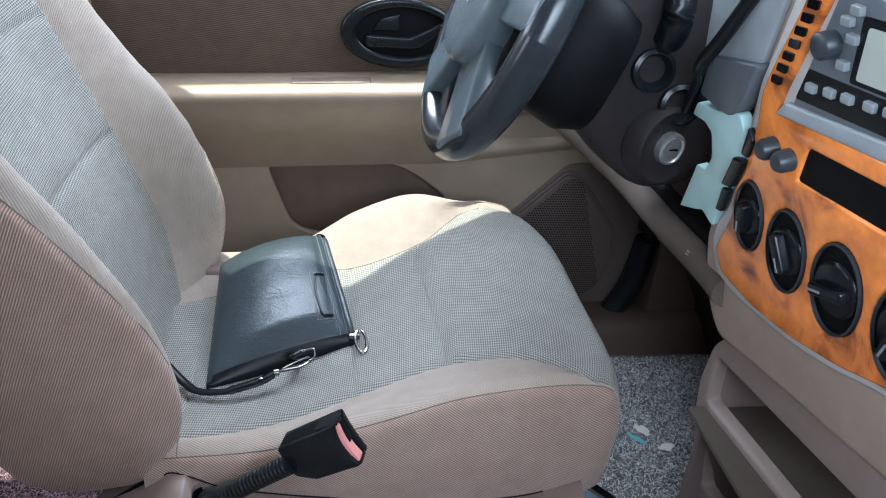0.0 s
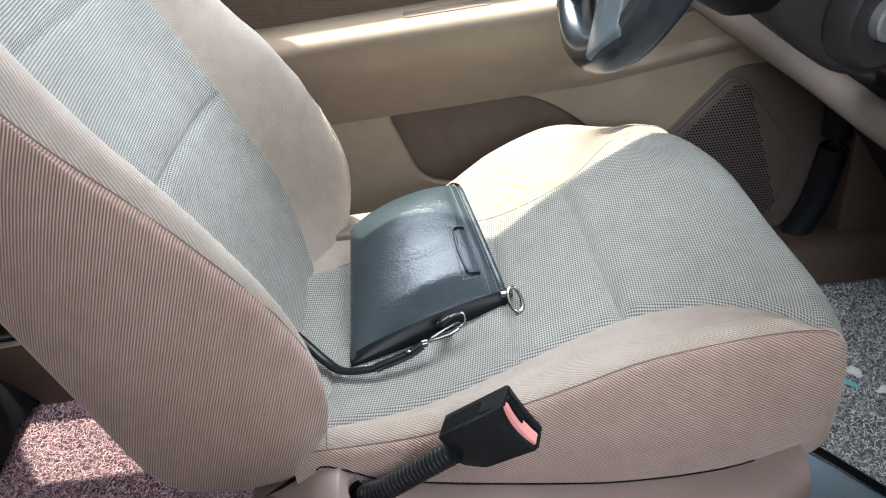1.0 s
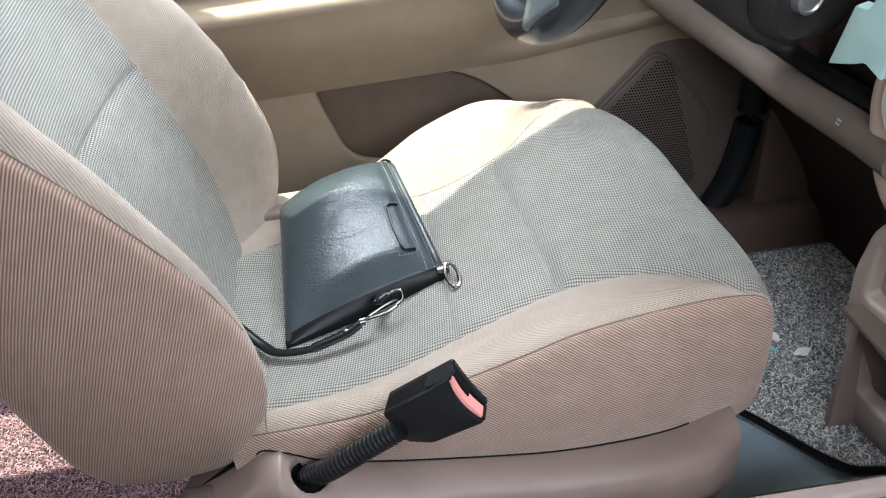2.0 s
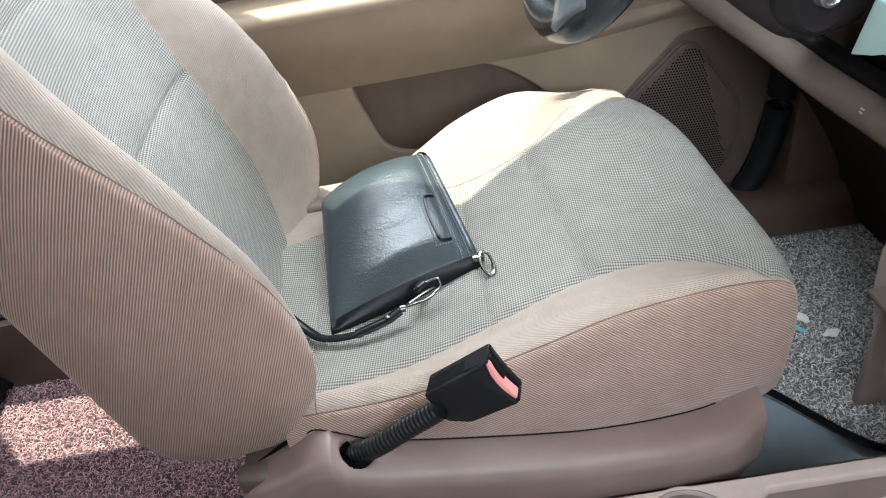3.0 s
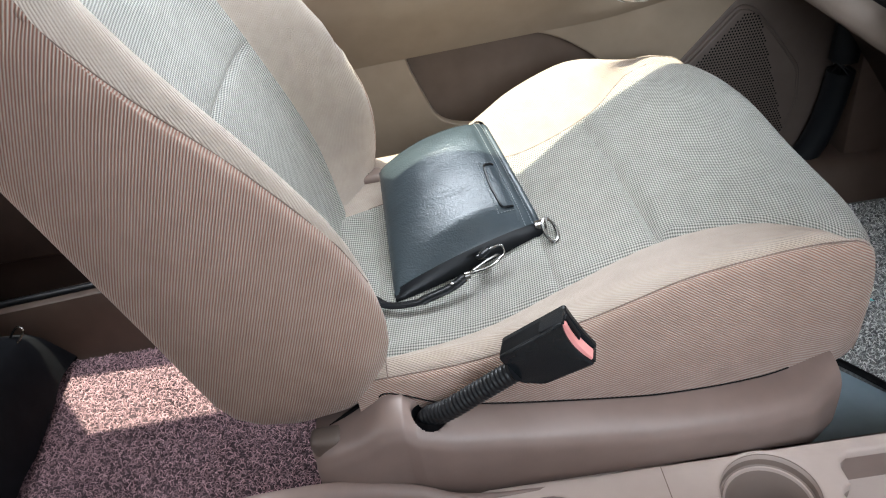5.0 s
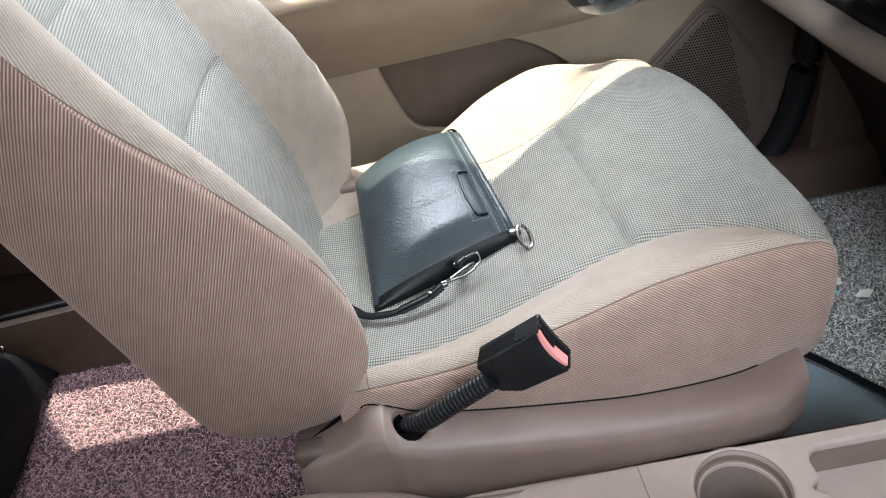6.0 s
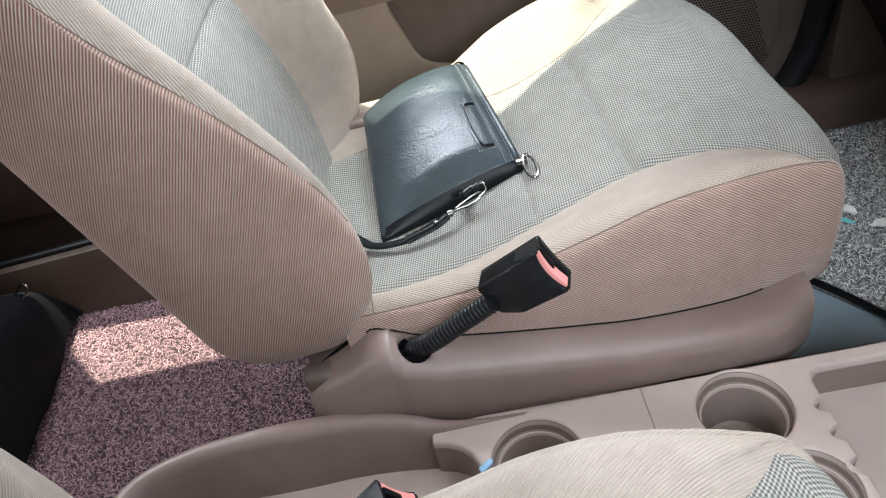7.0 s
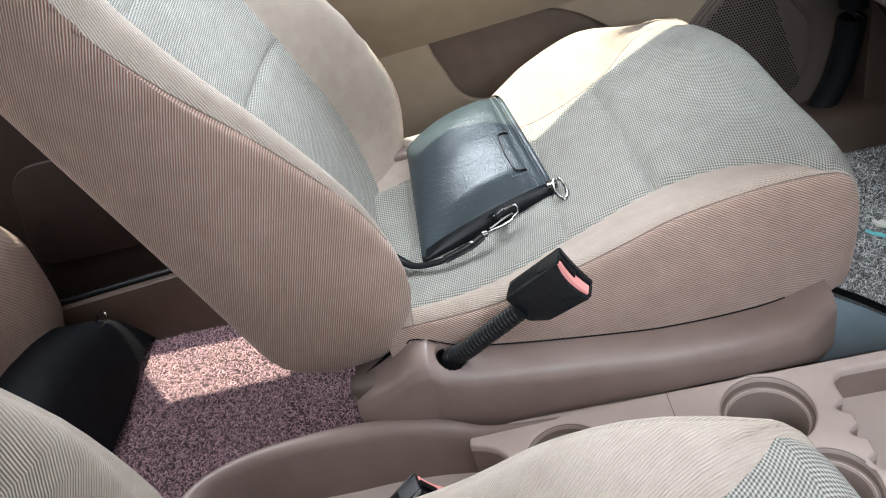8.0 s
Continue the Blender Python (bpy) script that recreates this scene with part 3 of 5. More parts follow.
def make_seat(label, yc, sgn, dx, group, drop=0.0, back=0.0, kp=3, kb=6, side=CLOTH_SIDE, top=CLOTH_TOP, top_up=CLOTH_TOP_UP, flank=CLOTH_BACK):
    """A bucket seat whose console side lies at yc - sgn * half its width; dx slides it along its rails.
    kp, kb: the sections at which the piping of the cushion and of the backrest runs; then its cloths."""
    seat = empty("car_seat", -0.05 + dx, yc, 0, label, "car seat", group)

    def at(x, o, z):
        return (x + dx, yc - sgn * o, z)

    # cushion: sections from the console side across to the door side
    stations = [(x, 0.0) for x in sorted([*np.linspace(-0.38, -0.30, 4), *np.linspace(-0.29, -0.266, 9), *np.linspace(-0.25, -0.09, 7), *np.linspace(-0.082, -0.058, 9), *np.linspace(-0.045, 0.01, 4), *np.linspace(0.018, 0.075, 22), 0.10, 0.13, 0.16, 0.185, 0.21, 0.235])] + [(0.235, a) for a in np.linspace(0, 90, 11)[1:]]
    nsub = 6
    rows = []
    for x, curl in stations:
        zi = interp(x, SX, [0.232, 0.236, 0.242, 0.262, 0.293, 0.316, 0.323, 0.320])
        zs = interp(x, SX, [0.262, 0.262, 0.265, 0.278, 0.309, 0.329, 0.335, 0.334])
        zc = interp(x, SX, [0.278, 0.279, 0.280, 0.298, 0.332, 0.347, 0.346, 0.3355])
        zp = interp(x, SX, [0.270, 0.271, 0.275, 0.299, 0.334, 0.346, 0.343, 0.336])
        os = interp(x, SX, [0.222, 0.213, 0.195, 0.161, 0.149, 0.160, 0.193, 0.218])
        oc = interp(x, SX, [0.240, 0.236, 0.228, 0.216, 0.215, 0.216, 0.218, 0.2255])
        op = interp(x, SX, [0.257, 0.255, 0.251, 0.245, 0.247, 0.244, 0.234, 0.2295])
        oh = interp(x, SX, [0.262, 0.264, 0.265, 0.264, 0.261, 0.256, 0.247, 0.2395])
        zh = interp(x, SX, [0.260, 0.261, 0.262, 0.280, 0.312, 0.327, 0.327, 0.322])
        om = interp(x, SX, [0.262, 0.268, 0.273, 0.275, 0.274, 0.268, 0.257, 0.247])
        half = [(om - 0.010, 0.160), (om, 0.235), (oh, zh), (op, zp), (oc, zc), (os, zs), (os * 0.55, zi + 0.006), (0.0, zi)]
        # the door side rises higher, and its seam runs nearer the middle
        fo = interp(x, SX, [0.90, 0.92, 0.98, 1.12, 1.18, 1.20, 1.25, 1.22])
        fs = interp(x, SX, [0.080, 0.120, 0.166, 0.150, 0.172, 0.240, 0.262, 0.262])
        fzs = interp(x, SX, [0.244, 0.246, 0.256, 0.276, 0.306, 0.326, 0.330, 0.324])
        fzc = interp(x, SX, [0.258, 0.259, 0.272, 0.322, 0.349, 0.342, 0.331, 0.324])
        fm = -0.5 * fs
        keys = half + [(fm, zi + 0.003), (-fs, fzs), (-oc * fo, fzc), (-op * fo - 0.010, fzc - 0.034), (-om * fo, 0.245), (-om * fo + 0.006, 0.195)]
        pts = spline(keys, nsub)
        c, s = math.cos(radians(curl)), math.sin(radians(curl))
        row = []
        for k, (o, z) in enumerate(pts):
            w = min(1.0, max(0.0, (x - 0.0) / 0.21))
            px = x + 0.054 * s - 0.045 * abs(o / 0.27) ** 4 * w
            pz = 0.18 + (z - 0.18) * (0.08 + 0.92 * c ** 0.8 if curl else 1.0)
            po = o * (1 - 0.05 * s)
            px -= 0.13 * max(0.0, 0.315 - pz) * w ** 4
            # seams pulled in, and the seams across the middle
            if k in (3 * nsub, 11 * nsub):
                pz -= 0.0015
            if k in (5 * nsub, 9 * nsub):
                pz -= 0.004
            if 5 * nsub < k < 9 * nsub and not curl:
                sx = 0.0465 + 0.043 * o - 0.30 * o * o
                pz += -0.0075 * math.exp(-((x - sx) / 0.005) ** 2) + 0.0035 * math.exp(-((x - sx - 0.020) / 0.009) ** 2)
                pz -= 0.004 * math.exp(-((x + 0.278) / 0.004) ** 2) + 0.0035 * math.exp(-((x + 0.070) / 0.004) ** 2)
            if k > 9 * nsub:
                pz += 0.003 * noise.noise((x * 16, o * 16, 2.0))
            row.append(at(px, po, pz))
        rows.append(row)
    g = cushion = np.array(rows)
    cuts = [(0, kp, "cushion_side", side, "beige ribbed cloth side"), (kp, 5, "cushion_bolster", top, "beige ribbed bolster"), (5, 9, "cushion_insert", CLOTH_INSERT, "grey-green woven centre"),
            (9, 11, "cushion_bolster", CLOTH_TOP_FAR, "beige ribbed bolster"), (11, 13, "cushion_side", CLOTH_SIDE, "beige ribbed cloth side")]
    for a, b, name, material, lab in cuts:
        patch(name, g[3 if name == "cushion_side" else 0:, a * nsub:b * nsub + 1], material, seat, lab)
    tube("far_seam", g[4:-11:2, 9 * nsub] + np.array([0, 0, 0.0002]), 0.0006, SEAM, seat, "", 2, 6)
    for k in (kp * nsub, 11 * nsub):
        tube("piping", g[1:-6:2, k] + np.array([0, 0, 0.0004]), 0.0008, SEAM, seat, "", 2, 6)
    tail = min(range(len(stations)), key=lambda i: abs(stations[i][0] + 0.266))
    tube("bolster_seam", g[tail, kp * nsub:5 * nsub + 1:3] + np.array([0, 0, 0.0002]), 0.0006, SEAM, seat, "", 2, 6)

    # backrest: sections up its lean; f points forwards out of its face, o sideways
    lean = radians(19)
    up, fw = np.array([-math.sin(lean), math.cos(lean)]), np.array([math.cos(lean), math.sin(lean)])
    HX = [-0.02, 0.06, 0.15, 0.25, 0.35, 0.45, 0.60, 0.72]
    levels = [(-0.058 + 0.097 * (1 - math.cos(radians(a))), math.sin(radians(a))) for a in (8, 25, 42, 60, 75, 90)] + [(h, 1.0) for h in sorted([*np.linspace(0.06, 0.60, 22), *np.linspace(0.412, 0.47, 12), 0.221, 0.227, 0.233, 0.236, 0.240, 0.245, 0.389, 0.394, 0.399, 0.404, 0.410])] + [(0.60 + 0.06 * math.sin(radians(a)), math.cos(radians(a))) for a in (20, 40, 60, 75, 88)]
    rows = []
    for h, k in levels:
        fc = interp(h, HX, [0.085, 0.105, 0.108, 0.092, 0.066, 0.050, 0.040, 0.030])
        ps = float(np.interp(h, [0.0, 0.10, 0.25, 0.40], [1.0, 0.93, 0.80, 0.72]))
        pf = float(np.interp(h, [0.0, 0.10, 0.157, 0.221, 0.275, 0.366, 0.427, 0.60], [1.08, 1.08, 1.06, 1.0, 0.94, 0.76, 0.64, 0.50]))
        po = float(np.interp(h, [0.0, 0.10, 0.157, 0.221, 0.275, 0.366, 0.427, 0.60], [0.236, 0.250, 0.258, 0.263, 0.265, 0.271, 0.276, 0.280]))
        fi = interp(h, HX, [0.0, 0.006, 0.014, 0.014, 0.006, 0.0, 0.0, 0.0])
        os = interp(h, HX, [0.165, 0.165, 0.165, 0.168, 0.172, 0.178, 0.180, 0.170])
        fs = interp(h, [-0.08, 0.02, 0.065, 0.13, 0.20, 0.29, 0.45, 0.72], [0.10, 0.145, 0.160, 0.149, 0.138, 0.137, 0.142, 0.140])
        sh = interp(h, HX, [0.985, 1.0, 1.0, 0.99, 0.98, 0.97, 0.95, 0.9])
        lo = min(1.0, max(0.0, (0.15 - h) / 0.13))
        edge = [np.array(a) * (1 - lo) + np.array(b) * lo for a, b in (((0.002, 0.289 * sh), (0.50 * fc, 0.287 * sh)), ((ps * fc, (0.2795 - 0.055 * (ps - 0.74)) * sh), (1.0 * fc, 0.262 * sh)), ((pf * fc, po * sh), (1.05 * fc, 0.242 * sh)), ((1.05 * fc, 0.236 * sh), (0.86 * fc, 0.212 * sh)))]
        half = [(-0.091, 0.0), (-0.091, 0.12), (-0.091, 0.235), (-0.073, 0.278 * sh), *[tuple(e) for e in edge], (fi + 0.016, os), (fi + 0.002, os * 0.55), (fi, 0.0)]
        slim = 0.86 + 0.03 * math.exp(-((h - 0.14) / 0.05) ** 2)
        other = [(f - (0.010 if i in (5, 6, 7) else 0.0), -o * slim) for i, (f, o) in enumerate(half[:-1])]
        other[8], other[9] = (fi + 0.016, -fs), (fi + 0.002, -fs * 0.55)
        keys = half + other[::-1]
        pts = spline(keys, nsub)
        row = []
        for j, (f, o) in enumerate(pts):
            kk = 0.80 + 0.20 * k if h < 0.1 else k
            f2, o2 = 0.012 + (f - 0.012) * k, o * kk
            if j in (8 * nsub, 12 * nsub):
                f2 -= 0.004
            if j in (6 * nsub, 14 * nsub):
                o2 *= 0.994
            if 8 * nsub < j < 12 * nsub:
                f2 -= 0.006 * (math.exp(-((h - 0.234) / 0.006) ** 2) + math.exp(-((h - 0.40) / 0.006) ** 2))
            if 4 * nsub < j < 6 * nsub:
                # folds that run out from the seam
                q = (j - 4 * nsub) / (2 * nsub)
                o2 -= 0.0035 * math.sin(math.pi * q) * (math.exp(-((h - 0.415 - 0.03 * q) / 0.007) ** 2) + 0.7 * math.exp(-((h - 0.445 - 0.02 * q) / 0.006) ** 2))
            if 12 * nsub < j < 15 * nsub:
                # slack, lumpy cloth on the far wing
                q = math.sin(math.pi * (j - 12 * nsub) / (3 * nsub))
                f2 += q * (0.006 * noise.noise((h * 14, o * 20, 5.0)) - 0.006 * math.exp(-((h - 0.20 + 2.0 * (o + 0.24)) / 0.012) ** 2))
            p = np.array([-0.345 + back, 0.27]) + up * h + fw * f2
            row.append(at(p[0], o2, p[1]))
        rows.append(row)
    g = np.array(rows)
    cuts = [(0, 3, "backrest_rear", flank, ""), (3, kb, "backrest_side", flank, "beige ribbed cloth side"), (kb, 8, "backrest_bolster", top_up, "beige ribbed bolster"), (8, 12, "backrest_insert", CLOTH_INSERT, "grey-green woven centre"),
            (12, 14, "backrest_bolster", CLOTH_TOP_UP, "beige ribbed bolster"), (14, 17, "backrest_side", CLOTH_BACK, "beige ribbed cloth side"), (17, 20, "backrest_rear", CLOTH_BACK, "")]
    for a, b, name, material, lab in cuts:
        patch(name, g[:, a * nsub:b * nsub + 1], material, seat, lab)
    for k in (kb * nsub, 14 * nsub):
        tube("piping", g[7:-5:2, k], 0.0008, SEAM, seat, "", 2, 6)

    # moulded valance along the console side, with a hump at the rear
    BX = [-0.356, -0.34, -0.30, -0.274, -0.255, -0.243, -0.205, -0.15, 0.0, 0.10, 0.17, 0.212]
    ZT = [0.206, 0.215, 0.238, 0.257, 0.256, 0.246, 0.234, 0.225, 0.203, 0.195, 0.187, 0.192]
    rows = []
    for x in np.concatenate([np.linspace(-0.356, -0.257, 10), np.linspace(-0.255, -0.200, 40), np.linspace(-0.18, 0.212, 18)]):
        zt = np.interp(x, BX, ZT)
        out = np.interp(x, BX, [0.292, 0.304, 0.312, 0.314, 0.314, 0.316, 0.317, 0.317, 0.318, 0.314, 0.300, 0.272])
        inn = np.interp(x, BX, [0.20, 0.225, 0.232, 0.238, 0.244, 0.262, 0.262, 0.256, 0.254, 0.250, 0.235, 0.215])
        zb = np.interp(x, BX, [0.03, 0.03, 0.03, 0.03, 0.03, 0.03, 0.03, 0.03, 0.03, 0.03, 0.045, 0.085])
        keys = [(inn - 0.02, zt - 0.030), (inn, zt - 0.004), (inn + 0.012, zt), (out - 0.018, zt - 0.003), (out - 0.004, zt - 0.014), (out, zt - 0.032), (out - 0.002, zt - 0.08), (out - 0.010, 0.5 * zb + 0.075), (out - 0.02, zb)]
        rows.append([at(x, o, z) for o, z in spline(keys, 14)])
    hole = Matrix.Translation(Vector(at(-0.229, 0.284, 0.241))) @ pose(0, 0, 0, -10 * sgn, 12, 0)
    inv = hole.inverted()
    for row in rows:
        for k, q in enumerate(row):
            p = inv @ Vector(q)
            far = math.hypot(p.x, p.y)
            if far < 0.024 and abs(p.z) < 0.03:
                row[k] = tuple(hole @ Vector((p.x, p.y, p.z - 0.024 * min(1.0, max(0.0, (0.0190 - far) / 0.002)))))
    valance = patch("valance", rows, PLASTIC, seat, "taupe moulded plastic valance")
    # the dark joint where the cushion meets the valance
    joint = []
    for r in cushion[8:len(stations) - 11]:
        ztop = np.interp(r[nsub][0] - dx, BX, ZT)
        z = ztop + 0.0012
        joint.append((np.interp(z, r[:2 * nsub, 2], r[:2 * nsub, 0]), np.interp(z, r[:2 * nsub, 2], r[:2 * nsub, 1]) - sgn * 0.0006, z))
    tube("valance_gap", joint, 0.0009, BLACK_MATT, seat, "dark gap under the cushion", 1, 6)
    front = [[at(0.218 - 0.05 * (abs(o) / 0.27) ** 2, o, z) for o in np.linspace(0.232, -0.232, 12)] for z in (0.05, 0.12, 0.16, 0.176)]
    patch("valance_front", front, PLASTIC, seat)
    lathe("socket", [(0.0182, -0.0015), (0.0166, -0.020), (0.0005, -0.0205)], BLACK_MATT, hole, valance, "dark round socket", 24, False)
    block("clip", Vector(at(-0.350, 0.283, 0.203)) - Vector((0.007, 0.004, 0.005)), Vector(at(-0.350, 0.283, 0.203)) + Vector((0.007, 0.004, 0.005)), PLASTIC, valance, "", 0.002)
    tube("hinge_gap", [at(-0.336, 0.258, 0.212), at(-0.30, 0.256, 0.235), at(-0.272, 0.252, 0.250)], 0.0045, BLACK_MATT, seat, "dark gap under the backrest", 4, 8)
    block("notch", Vector(at(-0.335, 0.278, 0.211)) - Vector((0.006, 0.004, 0.006)), Vector(at(-0.335, 0.278, 0.211)) + Vector((0.006, 0.004, 0.006)), DARK_BROWN, valance, "dark slot beside the hinge", 0.003)
    block("hinge_bracket", np.minimum(at(-0.358, 0.262, 0.196), at(-0.322, 0.288, 0.224)), np.maximum(at(-0.358, 0.262, 0.196), at(-0.322, 0.288, 0.224)), DARK_BROWN, valance, "cracked brown hinge bracket", 0.008, 3)
    block("rail", Vector(at(-0.34, 0.24 if sgn < 0 else 0.26, 0.0)), Vector(at(0.16, 0.26 if sgn < 0 else 0.24, 0.035)), BLACK_MATT, seat, "dark steel slide rail", 0.003)
    block("rail", Vector(at(-0.34, -0.20 if sgn < 0 else -0.18, 0.0)), Vector(at(0.16, -0.18 if sgn < 0 else -0.20, 0.035)), BLACK_MATT, seat, "dark steel slide rail", 0.003)
    block("seat_pan", Vector(at(-0.36, 0.24 * sgn, 0.10)), Vector(at(0.15, -0.24 * sgn, 0.205)), BLACK_MATT, seat, "dark steel seat pan", 0.01)

    # belt buckle on its ribbed sleeve
    sleeve = spline([at(-0.236, 0.280, 0.218 + drop), at(-0.230, 0.287, 0.238 + drop), at(-0.208, 0.296, 0.255 + drop), at(-0.178, 0.299, 0.276 + drop), at(-0.140, 0.3025, 0.302 + drop)], 40)
    run = np.concatenate([[0.0], np.cumsum(np.linalg.norm(np.diff(sleeve, axis=0), axis=1))])
    even = np.linspace(0.0, run[-1], 112)
    sleeve = np.stack([np.interp(even, run, sleeve[:, k]) for k in range(3)], axis=1)
    stalk = tube("buckle_stalk", sleeve, 0.0100, RUBBER, seat, "ribbed black rubber sleeve", 1, 14, 0.0012, 4)
    m = axes(at(-0.110, 0.3115, 0.321 + drop), (0.82, -0.20 * sgn, 0.52), (-0.50, 0.17 * sgn, 0.80))
    sw = -1 if sgn > 0 else 1

    def layer(name, end, dip, near, far, wide, material, parent, label="", bevel=0.0015, start=-0.040):
        """A slice of the buckle between two depths, its open end hollowed by dip."""
        curve = [(end - dip * (1 - (v / wide) ** 2), v) for v in np.linspace(-wide, wide, 9)]
        head = [(start, -0.016), (-0.020, -wide)] if start < -0.03 else [(start, -wide)]
        tail = [(start, 0.022)] if start < -0.03 else [(start, wide)]
        low = min(sw * near, sw * far)
        return slab(name, rounded(head + curve + tail, 0.0035, 2), abs(far - near), material, parent, label, bevel, (), m @ pose(0, 0, low))

    buckle = layer("buckle", 0.024, 0.0, 0.0032, 0.0215, 0.0272, BLACK_MATT, seat, "black plastic belt buckle")
    layer("near_shell", 0.0350, 0.0062, 0.0, 0.0036, 0.0280, BLACK_PLASTIC, buckle, "", 0.0022)
    layer("far_shell", 0.0365, 0.0015, 0.0210, 0.0275, 0.0280, BLACK_PLASTIC, buckle, "", 0.002)
    layer("release_button", 0.0360, 0.0030, 0.0037, 0.0155, 0.0240, RED, buckle, "faded red release button", 0.0008, 0.012)
    for v in (-0.0262, 0.0262):
        slab("cheek", [(0.010, v - 0.0018), (0.0352, v - 0.0018), (0.0352, v + 0.0018), (0.010, v + 0.0018)], 0.0180, BLACK_PLASTIC, buckle, "", 0.001, (), m @ pose(0, 0, min(sw * 0.0034, sw * 0.0212)))
    up = 1 if (m @ Vector((0.03, 0.02, 0))).z > (m @ Vector((0.03, -0.02, 0))).z else -1
    slot = rounded([(0.026, -0.006 * up), (0.0352, -0.002 * up), (0.0372, 0.0245 * up), (0.026, 0.0245 * up)], 0.001, 2)
    slab("latch_slot", slot if up > 0 else slot[::-1], 0.0066, BLACK_MATT, buckle, "dark latch slot", 0.0004, (), m @ pose(0, 0, min(sw * 0.0098, sw * 0.0164)))
    return seat


driver_seat = make_seat("beige and grey-green cloth driver's seat with plastic base", 0.79, 1, 0.0, "front seats")
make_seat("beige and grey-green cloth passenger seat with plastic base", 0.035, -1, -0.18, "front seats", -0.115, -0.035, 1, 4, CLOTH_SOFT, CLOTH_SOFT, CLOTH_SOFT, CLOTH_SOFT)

# ---- centre console ----
console = empty("centre_console", 0.0, 0.36, 0, "taupe plastic centre console with cup holders and trays", "console")
CUPS = [(0.095, 0.418, 0.0475), (-0.125, 0.404, 0.0475), (0.118, 0.316, 0.045)]
TRAY = [(0.60, 0.452), (0.60, 0.24), (0.174, 0.24)]
for bite in (0.333, 0.372, 0.406):
    TRAY += [(0.174 - 0.012 * math.sin(math.pi * k / 8) ** 0.8, bite - 0.010 + 0.020 * k / 8) for k in range(9)]
TRAY += [(0.174, 0.436), (0.178, 0.446), (0.188, 0.452)]
END = [(-0.186, 0.23), (-0.1855, 0.30), (-0.185, 0.36), (-0.1845, 0.395), (-0.1865, 0.412), (-0.192, 0.425), (-0.201, 0.435), (-0.214, 0.442), (-0.232, 0.447)]
TOP = [(-0.232, 0.464), (-0.18, 0.471), (0.62, 0.471), (0.62, 0.19), (-0.186, 0.19)] + END
deck = slab("deck", TOP, 0.012, PLASTIC_TOPLIT, console, "", 0.004, [*[ring(x, y, r, n=40) for x, y, r in CUPS], TRAY], pose(0, 0, 0.138))
for x, y, r in CUPS:
    cup = lathe("cup_holder", [(r + 0.0005, 0.0), (r - 0.0005, -0.016), (r - 0.0045, -0.0175), (r - 0.006, -0.0195), (r - 0.009, -0.075), (r - 0.014, -0.078), (0.002, -0.078)], CUP_SHADED, pose(x, y, 0.149), console, "stepped round cup holder", 40, False)
    lathe("inner_lip", [(r - 0.0026, -0.0166), (r - 0.0036, -0.0150), (r - 0.0050, -0.0154), (r - 0.0060, -0.0190)], PLASTIC_TOPLIT, pose(x, y, 0.149), cup, "pale inner lip", 40, False)
    for a in range(5):
        lathe("foot_pad", [(0.0001, 0.0), (0.004, 0.0), (0.004, 0.0012), (0.0001, 0.0016)], BLACK_MATT, pose(x + 0.016 * math.cos(a * 1.26), y + 0.016 * math.sin(a * 1.26), 0.0713), cup, n=8)
# Sides and tray wall take the darker plastic, their shade put into the colour.
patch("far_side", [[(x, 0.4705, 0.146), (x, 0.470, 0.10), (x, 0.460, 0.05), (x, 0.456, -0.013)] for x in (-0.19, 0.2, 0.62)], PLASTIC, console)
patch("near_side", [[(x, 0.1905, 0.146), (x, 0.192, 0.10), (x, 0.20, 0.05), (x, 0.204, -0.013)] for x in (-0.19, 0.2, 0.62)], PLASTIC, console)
slab("tray_floor", [(u + 0.0, v) for u, v in rounded([(0.16, 0.46), (0.61, 0.46), (0.61, 0.23), (0.16, 0.23)], 0.01)], 0.006, PLASTIC_TOPLIT, console, "pale tray floor", 0.0, (), pose(0, 0, 0.094))
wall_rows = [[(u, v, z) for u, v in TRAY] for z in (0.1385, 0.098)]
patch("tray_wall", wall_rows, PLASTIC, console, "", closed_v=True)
seam = block("panel_seam", (-0.0008, 0.20, 0.1497), (0.0000, 0.4665, 0.1503), SEAM, console, "thin dark panel joint", 0.0)

# rear bin with a raised, curved rim
RIM = spline([(-0.12, 0.464, 0.1495), (-0.17, 0.4645, 0.1515), (-0.215, 0.467, 0.157), (-0.26, 0.476, 0.170), (-0.33, 0.484, 0.180), (-0.42, 0.482, 0.182), (-0.50, 0.474, 0.178), (-0.56, 0.452, 0.172), (-0.585, 0.41, 0.168), (-0.585, 0.33, 0.166), (-0.56, 0.26, 0.166), (-0.48, 0.235, 0.168), (-0.33, 0.232, 0.168), (-0.19, 0.235, 0.15)], 5)
cen = np.array([-0.38, 0.355])
rows = []
for q in RIM:
    d = q[:2] - cen
    d /= np.linalg.norm(d)
    p = q[:2]
    keys = [(*(p + d * 0.004), -0.01), (*(p + d * 0.005), q[2] - 0.03), (*(p + d * 0.003), q[2] - 0.006), (*p, q[2]), (*(p - d * 0.009), q[2] + 0.0008), (*(p - d * 0.016), q[2] - 0.004), (*(p - d * 0.020), q[2] - 0.012), (*(p - d * 0.022), q[2] - 0.03), (*(p - d * 0.028), 0.092)]
    rows.append(spline(keys, 3))
# Bin rim and end are the deck's plastic painted darker for shade.
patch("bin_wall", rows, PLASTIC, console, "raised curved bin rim")
